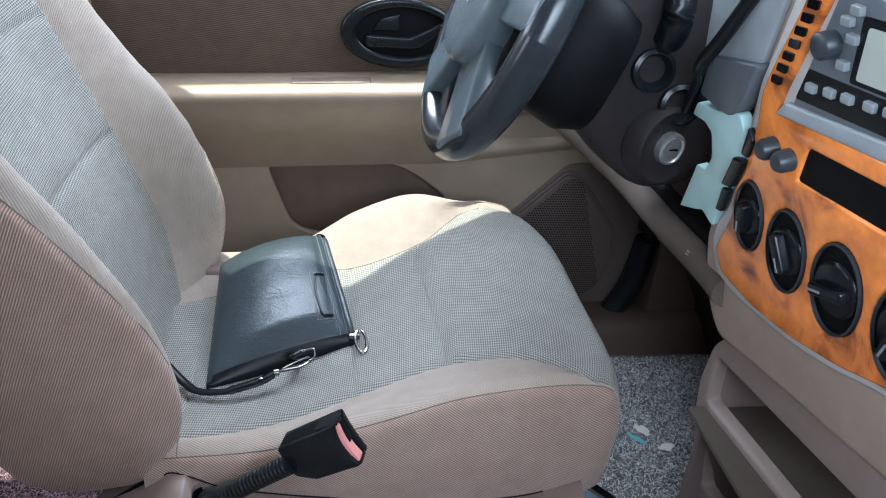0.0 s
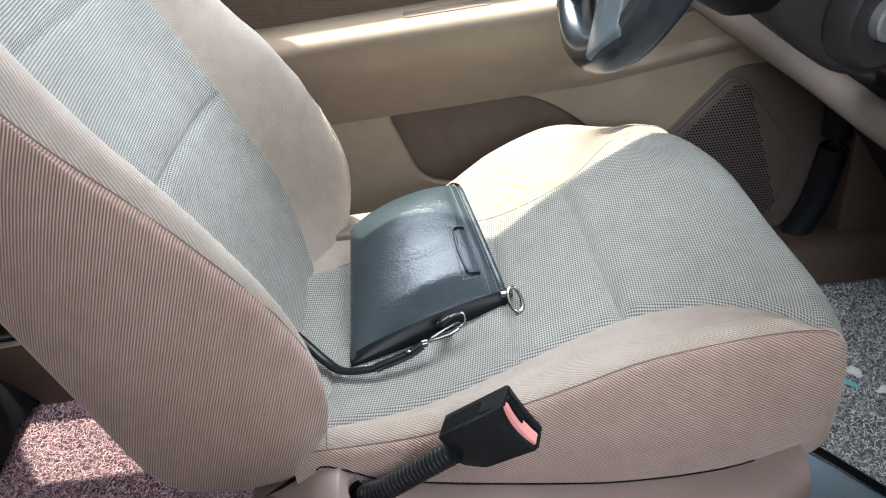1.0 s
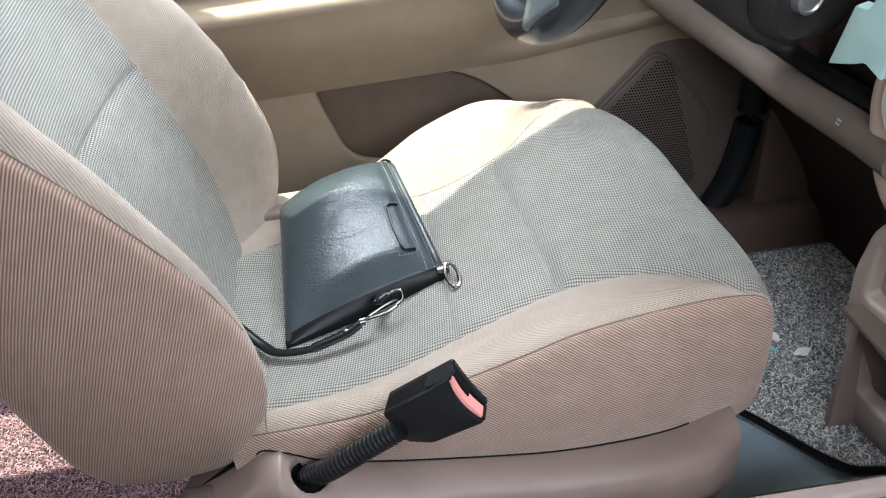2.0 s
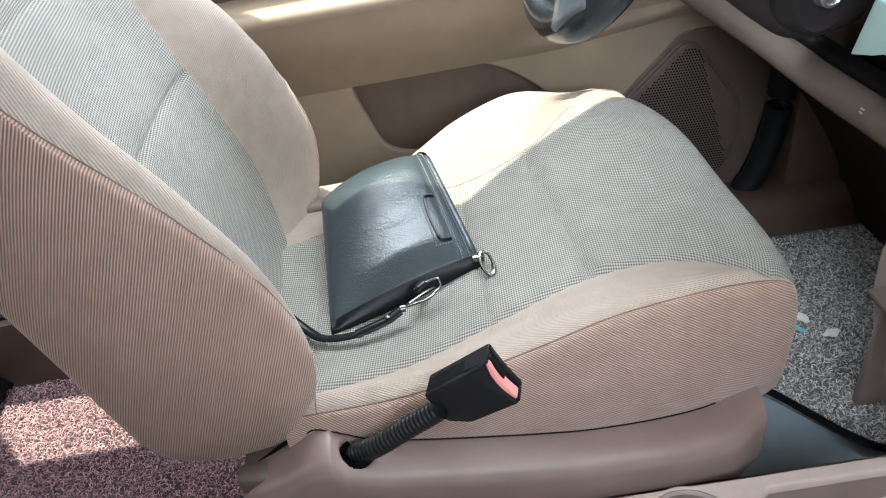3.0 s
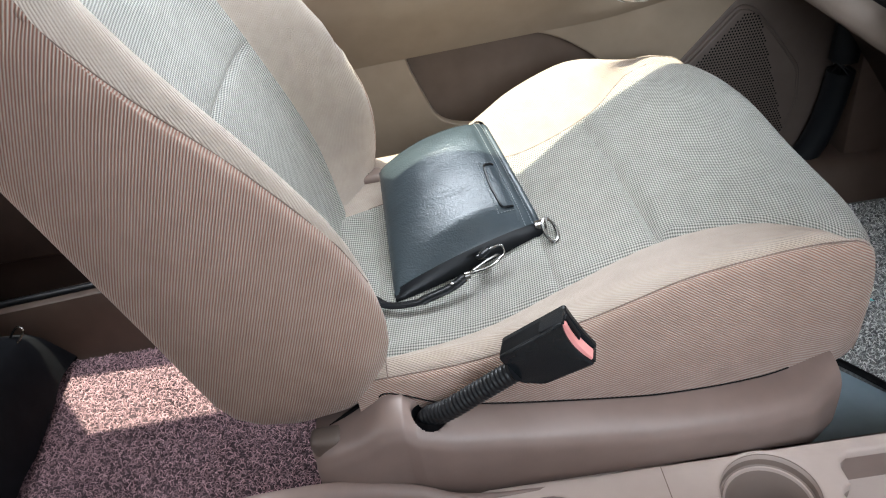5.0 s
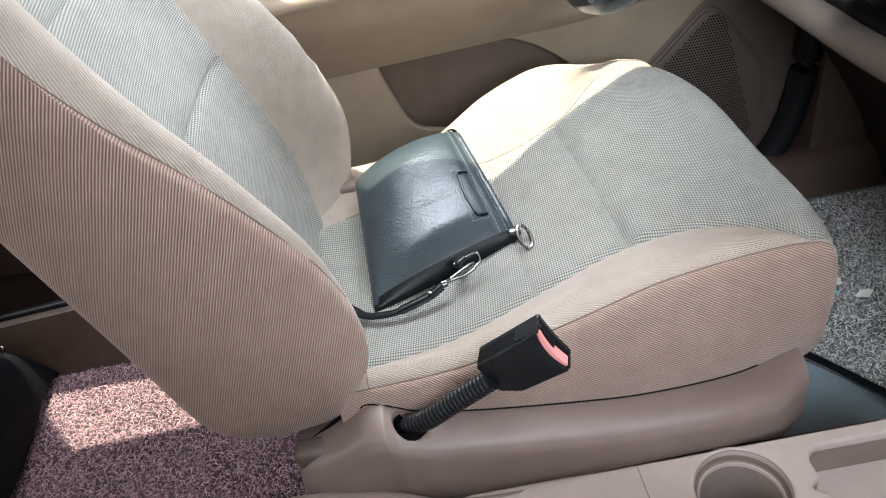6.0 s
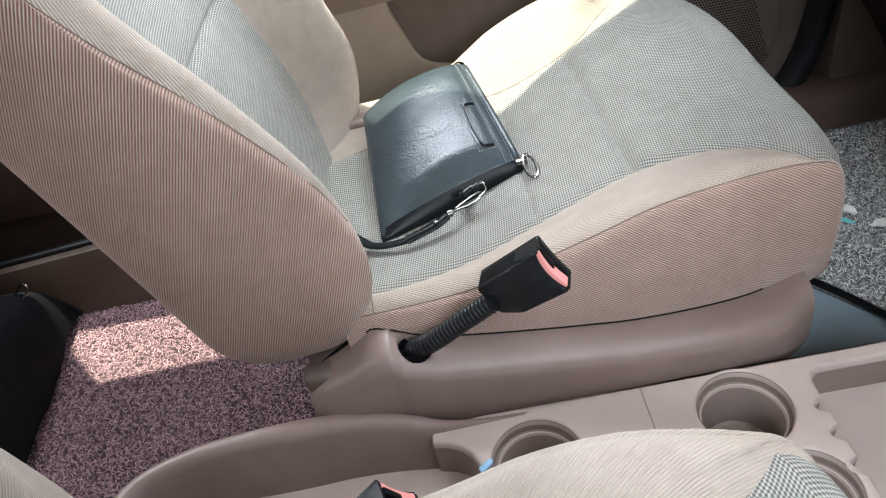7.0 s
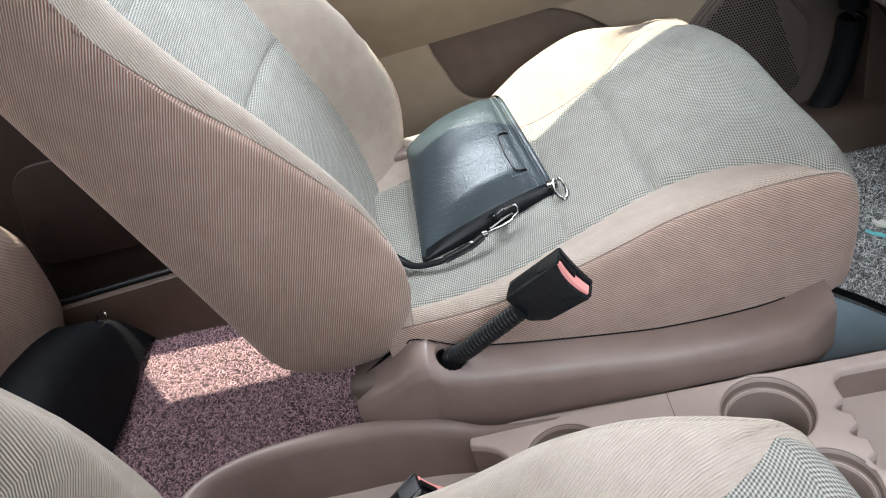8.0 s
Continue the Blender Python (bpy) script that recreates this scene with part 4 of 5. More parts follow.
slab("bin_floor", [(-0.184, 0.44), (-0.23, 0.45), (-0.30, 0.462), (-0.42, 0.468), (-0.53, 0.452), (-0.57, 0.40), (-0.57, 0.30), (-0.50, 0.25), (-0.184, 0.25)], 0.006, PLASTIC_TOPLIT, console, "", 0.0, (), pose(0, 0, 0.088))
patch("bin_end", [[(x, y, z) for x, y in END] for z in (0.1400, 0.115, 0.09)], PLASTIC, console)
scrap = tagged(slab("plastic_scrap", rounded([(-0.009, -0.003), (0.008, -0.0045), (0.010, 0.002), (-0.007, 0.004)], 0.002), 0.003, BLUE_BIT, None, "", 0.001, (), pose(-0.1795, 0.404, 0.1515, 4, -6, 40)), "pale blue plastic scrap on the console", "scrap")

# ---- floor coverings ----
rear_carpet = tagged(slab("carpet", rounded([(-1.45, 0.46), (-0.33, 0.46), (-0.33, 0.952), (-1.45, 0.952)], 0.02), 0.012, CARPET, None, "", 0.003, (), pose(0, 0, -0.013)), "purple-grey loop-pile rear carpet", "carpet", kind="structure")
floor_mat = tagged(slab("floor_mat", rounded([(0.24, 0.80), (0.33, 0.70), (0.415, 0.585), (0.90, 0.56), (0.90, 1.06), (0.24, 1.06)], 0.03), 0.012, MAT_GREY, None, "", 0.004, (), pose(0, 0, -0.013)), "grey loop-pile floor mat with dark edging", "floor mat")


def loops(name, x0, x1, y0, y1, pitch, keep, seed, material, parent, label):
    """Pile of small bent yarn loops standing on a carpet, as one mesh."""
    rnd = random.Random(seed)
    vs, fs = [], []
    nx, ny = int((x1 - x0) / pitch), int((y1 - y0) / pitch)
    for i in range(nx):
        for j in range(ny):
            x, y = x0 + (i + rnd.uniform(-0.2, 1.2)) * pitch, y0 + (j + rnd.uniform(-0.2, 1.2)) * pitch
            if not keep(x, y):
                continue
            a, span, high, r = rnd.uniform(0, math.pi), pitch * rnd.uniform(1.3, 2.5), pitch * rnd.uniform(0.5, 1.1), pitch * 0.19
            ca, sa, bend = math.cos(a), math.sin(a), pitch * rnd.uniform(-0.7, 0.7)
            base = len(vs)
            for k in range(5):
                u = k / 4 - 0.5
                h = high * (1 - 4 * u * u) - 0.001
                b = bend * (1 - 4 * u * u)
                px, py = x + ca * u * span - sa * b, y + sa * u * span + ca * b
                vs += [(px - sa * r, py + ca * r, h), (px + sa * r, py - ca * r, h), (px, py, h + r * 1.4)]
            for k in range(4):
                o = base + 3 * k
                fs += [(o, o + 3, o + 5, o + 2), (o + 2, o + 5, o + 4, o + 1)]
    ob = under(new(name, smooth_mesh(name, vs, fs, material)), parent, label)
    ob["kind"] = "stuff"
    return ob


def yarn(name, tones):
    """Yarn whose tone differs from loop to loop."""
    m = mat(name, tones[0], 0.9, 0.0, 0.15)
    g = node(m, "ShaderNodeNewGeometry")
    ramp = node(m, "ShaderNodeValToRGB")
    ramp.color_ramp.interpolation = "CONSTANT"
    e = ramp.color_ramp.elements
    for i, tone in enumerate(tones):
        q = e[i] if i < 2 else e.new(0.99)
        q.position, q.color = i / len(tones), (*tone, 1)
    wire(m, g.outputs["Random Per Island"], ramp.inputs[0])
    wire(m, ramp.outputs[0], m.node_tree.nodes["Principled BSDF"].inputs["Base Color"])
    return m


YARN_REAR = yarn("purple-grey yarn", [(0.25, 0.165, 0.187), (0.37, 0.240, 0.265), (0.52, 0.340, 0.370), (0.08, 0.056, 0.067), (0.32, 0.208, 0.233)])
YARN_FRONT = yarn("grey yarn", [(0.29, 0.29, 0.282), (0.56, 0.553, 0.535), (0.80, 0.79, 0.762), (0.11, 0.11, 0.113), (0.42, 0.416, 0.404)])
MATPOLY = [(0.25, 0.81), (0.335, 0.705), (0.418, 0.592), (0.88, 0.57), (0.88, 1.05), (0.25, 1.05)]
loops("loop_pile", -0.93, -0.33, 0.47, 0.95, 0.0033, lambda x, y: True, 5, YARN_REAR, rear_carpet, "curly purple-grey loop pile")
loops("loop_pile", 0.25, 0.75, 0.57, 1.05, 0.0033, lambda x, y: inside((x, y), MATPOLY), 6, YARN_FRONT, floor_mat, "curly grey loop pile")


tube("mat_edging", [(0.243, 0.80, 0.002), (0.33, 0.697, 0.002), (0.40, 0.600, 0.002), (0.45, 0.577, 0.002), (0.60, 0.568, 0.002), (0.88, 0.558, 0.002)], 0.0065, BLACK_MATT, floor_mat, "black bound edge", 6, 8, flat=0.6)


def crumb(name, x, y, r, turn, material, label, category):
    bm = bmesh.new()
    bmesh.ops.create_icosphere(bm, subdivisions=2, radius=1.0)
    for v in bm.verts:
        k = 0.75 + 0.5 * noise.noise(v.co * 2.1 + Vector((x * 50, y * 50, 0)))
        v.co = Vector((v.co.x * r[0] * k, v.co.y * r[1] * k, v.co.z * r[2] * k))
    bm.transform(pose(x, y, 0.005 + r[2] * 0.8, 0, 0, turn))
    return tagged(part(name, bm, material), label, category)


crumb("paper_scrap", 0.434, 0.833, (0.019, 0.009, 0.006), -50, WHITE_BIT, "small crumpled white paper scrap on the mat", "scrap")
crumb("paper_scrap", 0.462, 0.790, (0.021, 0.009, 0.006), 12, WHITE_BIT, "small crumpled white paper scrap on the mat", "scrap")
crumb("wrapper", 0.418, 0.815, (0.024, 0.005, 0.003), -50, CYAN_BIT, "torn turquoise wrapper strip on the mat", "wrapper")

# black nylon bag in the rear footwell and rear seat
rows = []
for i, x in enumerate(np.linspace(-1.15, -0.832, 24)):
    e = max(0.0, (x + 0.90) / 0.068)
    k = 1 - 0.90 * e ** 3
    keys = [(0.50, 0.0), (0.49, 0.05 * k), (0.54, 0.13 * k), (0.70, 0.155 * k), (0.85, 0.13 * k), (0.93, 0.09 * k), (0.955, 0.04 * k), (0.945, 0.0)]
    rows.append([(x + 0.012 * min(1.0, max(0.0, (0.93 - y) / 0.3)) * (i / 23) ** 2, y, z + 0.012 * noise.noise((x * 9, y * 9, 3)) + 0.005 * noise.noise((x * 30, y * 22, 5))) for y, z in spline(keys, 4)])
pouch = tagged(patch("nylon_bag", rows, POUCH), "slumped black nylon bag in the rear footwell", "bag")
tube("zip", [rows[i][22] for i in range(3, 20, 2)], 0.0028, BLACK_PLASTIC, pouch, "black zip", 4, 6, flat=0.5)
tube("zip_pull", [(-0.88, 0.90, 0.105), (-0.862, 0.905, 0.122), (-0.85, 0.898, 0.118), (-0.862, 0.888, 0.105)], 0.0018, CHROME, pouch, "bent chrome zip pull", 6, 6)
rear_seat = empty("rear_seat", -1.2, 0.4, 0, "tan cloth rear bench seat", "car seat")
rows = []
for y in [*np.linspace(-0.35, 0.94, 14), 0.965, 0.985, 0.998, 1.003]:
    e = max(0.0, (y - 0.94) / 0.063)
    drop = 0.10 * (1 - math.sqrt(max(0.0, 1 - e * e)))
    keys = [(-1.00, 0.02), (-0.985, 0.06), (-0.965, 0.12), (-0.955, 0.22), (-0.96, 0.29), (-1.01, 0.345), (-1.15, 0.345), (-1.45, 0.31)]
    rows.append([(x - drop * 0.4, y, z - drop * max(0.0, z / 0.345)) for x, z in spline(keys, 5)])
patch("bench_cushion", rows, CLOTH_SIDE, rear_seat)
rows = [[(x, y, z) for x, z in spline([(-1.38, 0.28), (-1.36, 0.36), (-1.45, 0.62), (-1.55, 0.86), (-1.62, 0.84)], 5)] for y in np.linspace(-0.35, 1.08, 16)]
patch("bench_back", rows, CLOTH_BACK, rear_seat)

# ---- leather clutch bag on the driver's seat ----
NEAR, LEFT, FAR, ZIP = (np.array(p) for p in ((-0.258, 0.690, 0.250), (-0.268, 0.930, 0.286), (-0.110, 0.972, 0.314), (-0.066, 0.757, 0.272)))
bag = empty("clutch_bag", -0.17, 0.84, 0.25, "black leather clutch bag with zip and wrist strap", "bag")
N = 48


def bag_point(u, v, side):
    p = NEAR * (1 - u) * (1 - v) + LEFT * (1 - u) * v + FAR * u * v + ZIP * u * (1 - v) + np.array([-0.002, 0.040, 0.0]) * v ** 3 * u * (1 - u)
    w = v if v < 0.5 else 0.5 + 0.5 * (2 * v - 1) ** 4
    e = max(0.0, 16 * u * (1 - u) * w * (1 - w))
    wr = 0.0014 * noise.noise((u * 2.2, v * 3, 1.3)) + 0.0003 * noise.noise((u * 9, v * 12, 4.1)) + 0.0006 * math.sin(v * 24 + 5 * noise.noise((u * 3, v * 3, 7))) * max(0.0, u - 0.60)
    wr -= 0.0022 * math.exp(-((u - 0.885) / 0.02) ** 2)
    # long soft folds along the lower edge and across the upper part
    wr += math.sin(math.pi * u) * (0.0042 * math.exp(-((v - 0.15 - 0.05 * u) / 0.06) ** 2) - 0.0016 * math.exp(-((v - 0.31 - 0.08 * u) / 0.06) ** 2) + 0.0012 * math.exp(-((v - 0.70 - 0.10 * u) / 0.09) ** 2))
    lift = 0.007 * e ** 0.20 + 0.026 * e ** 0.6 + wr * e ** 0.5 - 0.006
    return p + np.array([0, 0, lift if side else -0.018 * e ** 0.28 - 0.006])


def bag_sheet(side):
    return [[bag_point(i / N, j / N, side) for j in range(N + 1)] for i in range(N + 1)]


patch("front_panel", bag_sheet(True), LEATHER, bag)
patch("rear_panel", bag_sheet(False), LEATHER, bag)


def on_bag(u, v, lift=0.001):
    return bag_point(u, v, True) + np.array([0, 0, lift])


patch("gusset", [[on_bag(u, 0.03, 0.0004), on_bag(u, 0.0, 0.002) + np.array((0.001, -0.003, 0.0)), on_bag(u, 0.0, -0.005) + np.array((0.001, -0.005, 0.0)), on_bag(u, 0.0, -0.012) + np.array((0.001, -0.002, 0.0))] for u in np.linspace(0.0, 1.0, 24)], STRAP, bag, "black folded lower edge")
tube("zip_band", [on_bag(0.985, v, 0.0012) for v in np.linspace(0.0, 1.0, 14)], 0.0042, LEATHER, bag, "stitched leather zip band", 3, 8, flat=0.5)


def stitches(line, parent, label):
    """A row of short raised thread stitches along a line on the bag's face."""
    pts = spline([tuple(on_bag(u, v, 0.0006)) for u, v in line], 5)
    run = np.concatenate([[0.0], np.cumsum(np.linalg.norm(np.diff(pts, axis=0), axis=1))])
    bm = bmesh.new()
    for d in np.arange(0.001, run[-1] - 0.002, 0.0042):
        a, b = (Vector([float(np.interp(q, run, pts[:, k])) for k in range(3)]) for q in (d, d + 0.0027))
        turn = (b - a).to_track_quat("X", "Z").to_matrix().to_4x4()
        bmesh.ops.create_cube(bm, size=1.0, matrix=Matrix.Translation((a + b) / 2) @ turn @ Matrix.Diagonal(((b - a).length, 0.0008, 0.0006, 1.0)))
    return part("stitching", bm, STITCH, parent, label)


for u in (0.905, 0.955):
    stitches([(u, v) for v in np.linspace(0.03, 0.97, 14)], bag, "grey stitch line")
loop = rounded([(0.895, 0.515), (0.80, 0.515), (0.785, 0.34), (0.80, 0.165), (0.895, 0.165)], 0.030, 4)
loop = [p for p in loop if p[0] < 0.885]
welt = tube("pocket_welt", [on_bag(u, v, 0.0008) for u, v in loop], 0.0017, STRAP, bag, "black rounded pocket edge", 3, 6)
stitches([(0.765 if u < 0.84 else u, v + (0.022 if v > 0.5 else -0.022 if v < 0.18 else 0.0)) for u, v in loop], welt, "grey stitch line")
pull = on_bag(1.0, 0.0, 0.006) + np.array((0.008, -0.019, 0.003))
tube("zip_pull", [pull + 0.0075 * math.cos(a) * np.array((1.0, 0.25, 0.0)) + 0.018 * math.sin(a) * np.array((0.15, -1.0, -0.30)) for a in [2 * math.pi * k / 10 for k in range(11)]], 0.0022, CHROME, bag, "dark chrome looped zip pull", 3, 6)
block("zip_slider", on_bag(1.0, 0.02, 0.0) + np.array((-0.008, -0.008, -0.002)), on_bag(1.0, 0.02, 0.0) + np.array((0.008, 0.006, 0.007)), CHROME, bag, "dark chrome zip slider", 0.003)
tube("zip_end", [on_bag(0.86, 1.0, 0.002), on_bag(0.95, 1.01, 0.006), on_bag(1.0, 0.99, 0.004), on_bag(0.96, 0.98, 0.002)], 0.0016, CHROME, bag, "chrome zip end", 4, 6)
strap_keys = [(-0.325, 0.735, 0.259), (-0.285, 0.690, 0.250), (-0.262, 0.668, 0.252), (-0.225, 0.662, 0.257), (-0.190, 0.672, 0.262), (-0.172, 0.682, 0.266)]
tube("wrist_strap", strap_keys, 0.0062, STRAP, bag, "black leather wrist strap", 6, 10, flat=0.35)
tube("strap_end", strap_keys[3:], 0.0068, STRAP, bag, "doubled strap end", 6, 10, flat=0.6)
lathe("rivet", [(0.0001, 0.0), (0.003, 0.0), (0.003, 0.001), (0.0001, 0.002)], CHROME, pose(-0.187, 0.673, 0.267), bag, n=12)
tube("snap_clasp", [(-0.170, 0.683, 0.267), (-0.160, 0.684, 0.270), (-0.140, 0.688, 0.272), (-0.126, 0.700, 0.272), (-0.128, 0.708, 0.272), (-0.142, 0.702, 0.271), (-0.160, 0.690, 0.269)], 0.0016, CHROME, bag, "chrome snap hook", 5, 7)
lathe("swivel", [(0.0001, -0.004), (0.0045, -0.003), (0.0045, 0.003), (0.0001, 0.004)], CHROME, pose(-0.168, 0.683, 0.268, 0, 90, 10), bag, n=12)
tube("d_ring", [(-0.152, 0.706, 0.276), (-0.135, 0.712, 0.280), (-0.122, 0.716, 0.280), (-0.120, 0.704, 0.276), (-0.128, 0.698, 0.273)], 0.0015, CHROME, bag, "chrome ring", 5, 6)
tube("side_tab", [on_bag(0.62, 0.0, -0.004), (-0.150, 0.704, 0.276), (-0.138, 0.712, 0.280)], 0.006, STRAP, bag, "leather side tab", 4, 8, flat=0.4)

# recliner cover behind the far bolster
recliner = block("recliner_cover", (-0.306, 0.950, 0.222), (-0.266, 0.985, 0.262), PLASTIC, driver_seat, "taupe recliner cover", 0.008, 3)
block("cover_slot", (-0.299, 0.962, 0.2600), (-0.286, 0.969, 0.2630), BLACK_MATT, recliner, "dark slot", 0.001)

# ---- dashboard and steering wheel ----
dash = empty("dashboard", 0.5, 0.4, 0.5, "taupe dashboard with wood-look centre panel", "dashboard")


def face(y, z, out=0.0):
    """A point of the centre stack's tilted face; out metres proud of it."""
    n = Vector((-1.0, -0.116, -0.2)).normalized()
    return Vector((0.34 + 0.116 * (0.565 - y) + 0.2 * (0.56 - z), y, z)) + n * out


FM = axes(face(0.0, 0.0), face(-1, 0) - face(0, 0), face(0, 1) - face(0, 0))


def uv(y, z):
    p = FM.inverted() @ face(y, z)
    return (p.x, p.y)


def plate(name, pts, out, depth, material, parent, label="", r=0.004, bevel=0.002, holes=()):
    """A plate on the centre stack from (y, z) corners; it stands proud from out - depth to out."""
    o = rounded([uv(*p) for p in pts], r)
    return slab(name, o, depth, material, parent, label, bevel, holes, FM @ pose(0, 0, (out - depth)))


def knob_hole(y, z, ry, rz):
    c = uv(y, z)
    return ring(c[0], c[1], ry, rz, 28)


KNOBS = [(0.551, 0.568, 0.024, 0.040), (0.488, 0.561, 0.029, 0.045), (0.416, 0.562, 0.032, 0.047), (0.337, 0.566, 0.032, 0.047)]
WOODPTS = [(0.537, 0.727), (0.501, 0.794), (0.492, 0.815), (0.462, 0.815), (0.514, 0.713), (0.523, 0.690), (0.40, 0.697), (0.25, 0.706), (0.20, 0.53), (0.346, 0.508), (0.399, 0.489), (0.464, 0.474), (0.532, 0.468), (0.594, 0.474), (0.609, 0.500), (0.585, 0.547), (0.563, 0.622), (0.551, 0.671), (0.549, 0.700)]
stack = plate("stack_surround", [(0.567, 0.727), (0.527, 0.82), (0.18, 0.83), (0.14, 0.43), (0.329, 0.404), (0.393, 0.395), (0.463, 0.388), (0.535, 0.378), (0.609, 0.366), (0.634, 0.395), (0.649, 0.451), (0.649, 0.507), (0.612, 0.57), (0.592, 0.635), (0.578, 0.68)], 0.0, 0.05, DASH_TAUPE, dash, "taupe moulded surround", 0.03, 0.014)
plate("silver_rim", [(0.549, 0.727), (0.511, 0.812), (0.18, 0.812), (0.18, 0.50), (0.348, 0.497), (0.402, 0.4775), (0.467, 0.462), (0.568, 0.455), (0.611, 0.463), (0.624, 0.493), (0.619, 0.521), (0.597, 0.556), (0.575, 0.626), (0.563, 0.676), (0.560, 0.703)], 0.0060, 0.014, RIM_SILVER, dash, "satin silver rim", 0.02, 0.005)
slot_hole = rounded([uv(*p) for p in ((0.474, 0.673), (0.29, 0.681), (0.29, 0.646), (0.484, 0.638))], 0.004)
wood = plate("wood_panel", WOODPTS, 0.0105, 0.012, WOOD, dash, "glossy orange wood-look panel", 0.010, 0.004, [knob_hole(*k) for k in KNOBS] + [slot_hole])
plate("slot", [(0.484, 0.680), (0.28, 0.688), (0.28, 0.638), (0.494, 0.631)], 0.0078, 0.004, BLACK_MATT, dash, "black storage slot", 0.004, 0.0)
for (y, z, ry, rz), turn in zip(KNOBS, (88, 118, 18, 70)):
    c = uv(y, z)
    slab("knob_dish", ring(c[0], c[1], ry + 0.001, rz + 0.001, 28), 0.002, BLACK_MATT, dash, "black dial recess", 0.0, (), FM @ pose(0, 0, 0.0062))
    knob = lathe("control_knob", [(min(ry, rz) * 0.88, 0.0), (min(ry, rz) * 0.85, 0.003), (min(ry, rz) * 0.74, 0.0045), (0.0005, 0.0045)], BLACK_PLASTIC, FM @ pose(c[0], c[1], 0.0080), dash, "black rotary control knob", 28)
    k = min(ry, rz)
    grip = slab("knob_grip", rounded([(-k * 0.7, -0.0062), (k * 0.7, -0.0062), (k * 0.7, 0.0062), (-k * 0.7, 0.0062)], 0.004), 0.011, BLACK_PLASTIC, knob, "black dial paddle", 0.003, (), FM @ pose(c[0], c[1], 0.0118, 0, 0, turn))
    slab("pointer", [(k * 0.12, -0.0011), (k * 0.62, -0.0011), (k * 0.62, 0.0011), (k * 0.12, 0.0011)], 0.0006, BUTTON_GREY, grip, "pale pointer line", 0.0, (), FM @ pose(c[0], c[1], 0.0230, 0, 0, turn + 180))
    lathe("dial_rim", [(1.0, 0.0), (1.0, 0.004), (0.955, 0.0045), (0.945, 0.001)], GREY_PLASTIC, FM @ pose(c[0], c[1], 0.0080) @ Matrix.Diagonal((ry, rz, 1, 1)), dash, "slate dial rim", 28, False)
for y, z in ((0.521, 0.656), (0.496, 0.654)):
    c = uv(y, z)
    lathe("dial", [(0.011, 0.0), (0.0105, 0.012), (0.008, 0.016), (0.0005, 0.017)], GREY_PLASTIC, FM @ pose(c[0], c[1], 0.010), dash, "small grey knob", 20)
plate("side_switch", [(0.558, 0.663), (0.549, 0.650), (0.557, 0.630), (0.569, 0.631)], 0.014, 0.006, BLACK_PLASTIC, dash, "black side switch", 0.003)
plate("side_switch", [(0.578, 0.624), (0.561, 0.625), (0.579, 0.588), (0.597, 0.585)], 0.016, 0.008, BLACK_PLASTIC, dash, "black side switch", 0.003)
plate("side_switch", [(0.597, 0.581), (0.584, 0.583), (0.596, 0.551), (0.608, 0.549)], 0.014, 0.006, BLACK_PLASTIC, dash, "black side switch", 0.003)
for i in range(7):
    t = i / 6
    y, z = 0.525 - 0.038 * t, 0.720 + 0.074 * t
    c = uv(y, z)
    slab("vent_slot", rounded([(c[0] - 0.008, c[1] - 0.004), (c[0] + 0.006, c[1] - 0.004), (c[0] + 0.008, c[1] + 0.004), (c[0] - 0.006, c[1] + 0.004)], 0.002), 0.003, GLASS_BLACK, dash, "black vent slot", 0.0, (), FM @ pose(0, 0, 0.0095))
radio = plate("car_radio", [(0.503, 0.704), (0.459, 0.812), (0.26, 0.812), (0.26, 0.716)], 0.0095, 0.014, SLATE, dash, "slate car radio with display and buttons", 0.004)
plate("key_strip", [(0.499, 0.711), (0.486, 0.741), (0.26, 0.746), (0.26, 0.722)], 0.0100, 0.004, BLACK_PLASTIC, radio, "black strip under the keys", 0.003, 0.0)
plate("display_bezel", [(0.431, 0.797), (0.28, 0.801), (0.28, 0.748), (0.437, 0.744)], 0.0101, 0.004, BLACK_PLASTIC, radio, "black display bezel", 0.003, 0.0)
plate("radio_rim", [(0.511, 0.703), (0.25, 0.724), (0.25, 0.706), (0.523, 0.689)], 0.0125, 0.008, COVER_GREY, dash, "pale slate radio lower rim", 0.003)
plate("display", [(0.424, 0.790), (0.29, 0.794), (0.29, 0.752), (0.430, 0.748)], 0.0105, 0.002, LCD, radio, "grey-green radio display", 0.003, 0.0)
c = uv(0.462, 0.768)
lathe("volume_knob", [(0.012, 0.0), (0.0115, 0.012), (0.009, 0.014), (0.0005, 0.0145)], GREY_PLASTIC, FM @ pose(c[0], c[1], 0.0095), radio, "grey volume knob", 24)
# Dark keys in pale grey: their white highlights are put into the colour.
for y, z in ((0.478, 0.727), (0.455, 0.730), (0.434, 0.732), (0.409, 0.734), (0.388, 0.736), (0.368, 0.738), (0.446, 0.790), (0.437, 0.800), (0.438, 0.778), (0.445, 0.756)):
    c = uv(y, z)
    slab("button", rounded([(c[0] - 0.006, c[1] - 0.004), (c[0] + 0.006, c[1] - 0.004), (c[0] + 0.006, c[1] + 0.004), (c[0] - 0.006, c[1] + 0.004)], 0.002), 0.006, BUTTON_GREY, radio, "radio key paled for its white highlight", 0.0015, (), FM @ pose(0, 0, 0.0085))

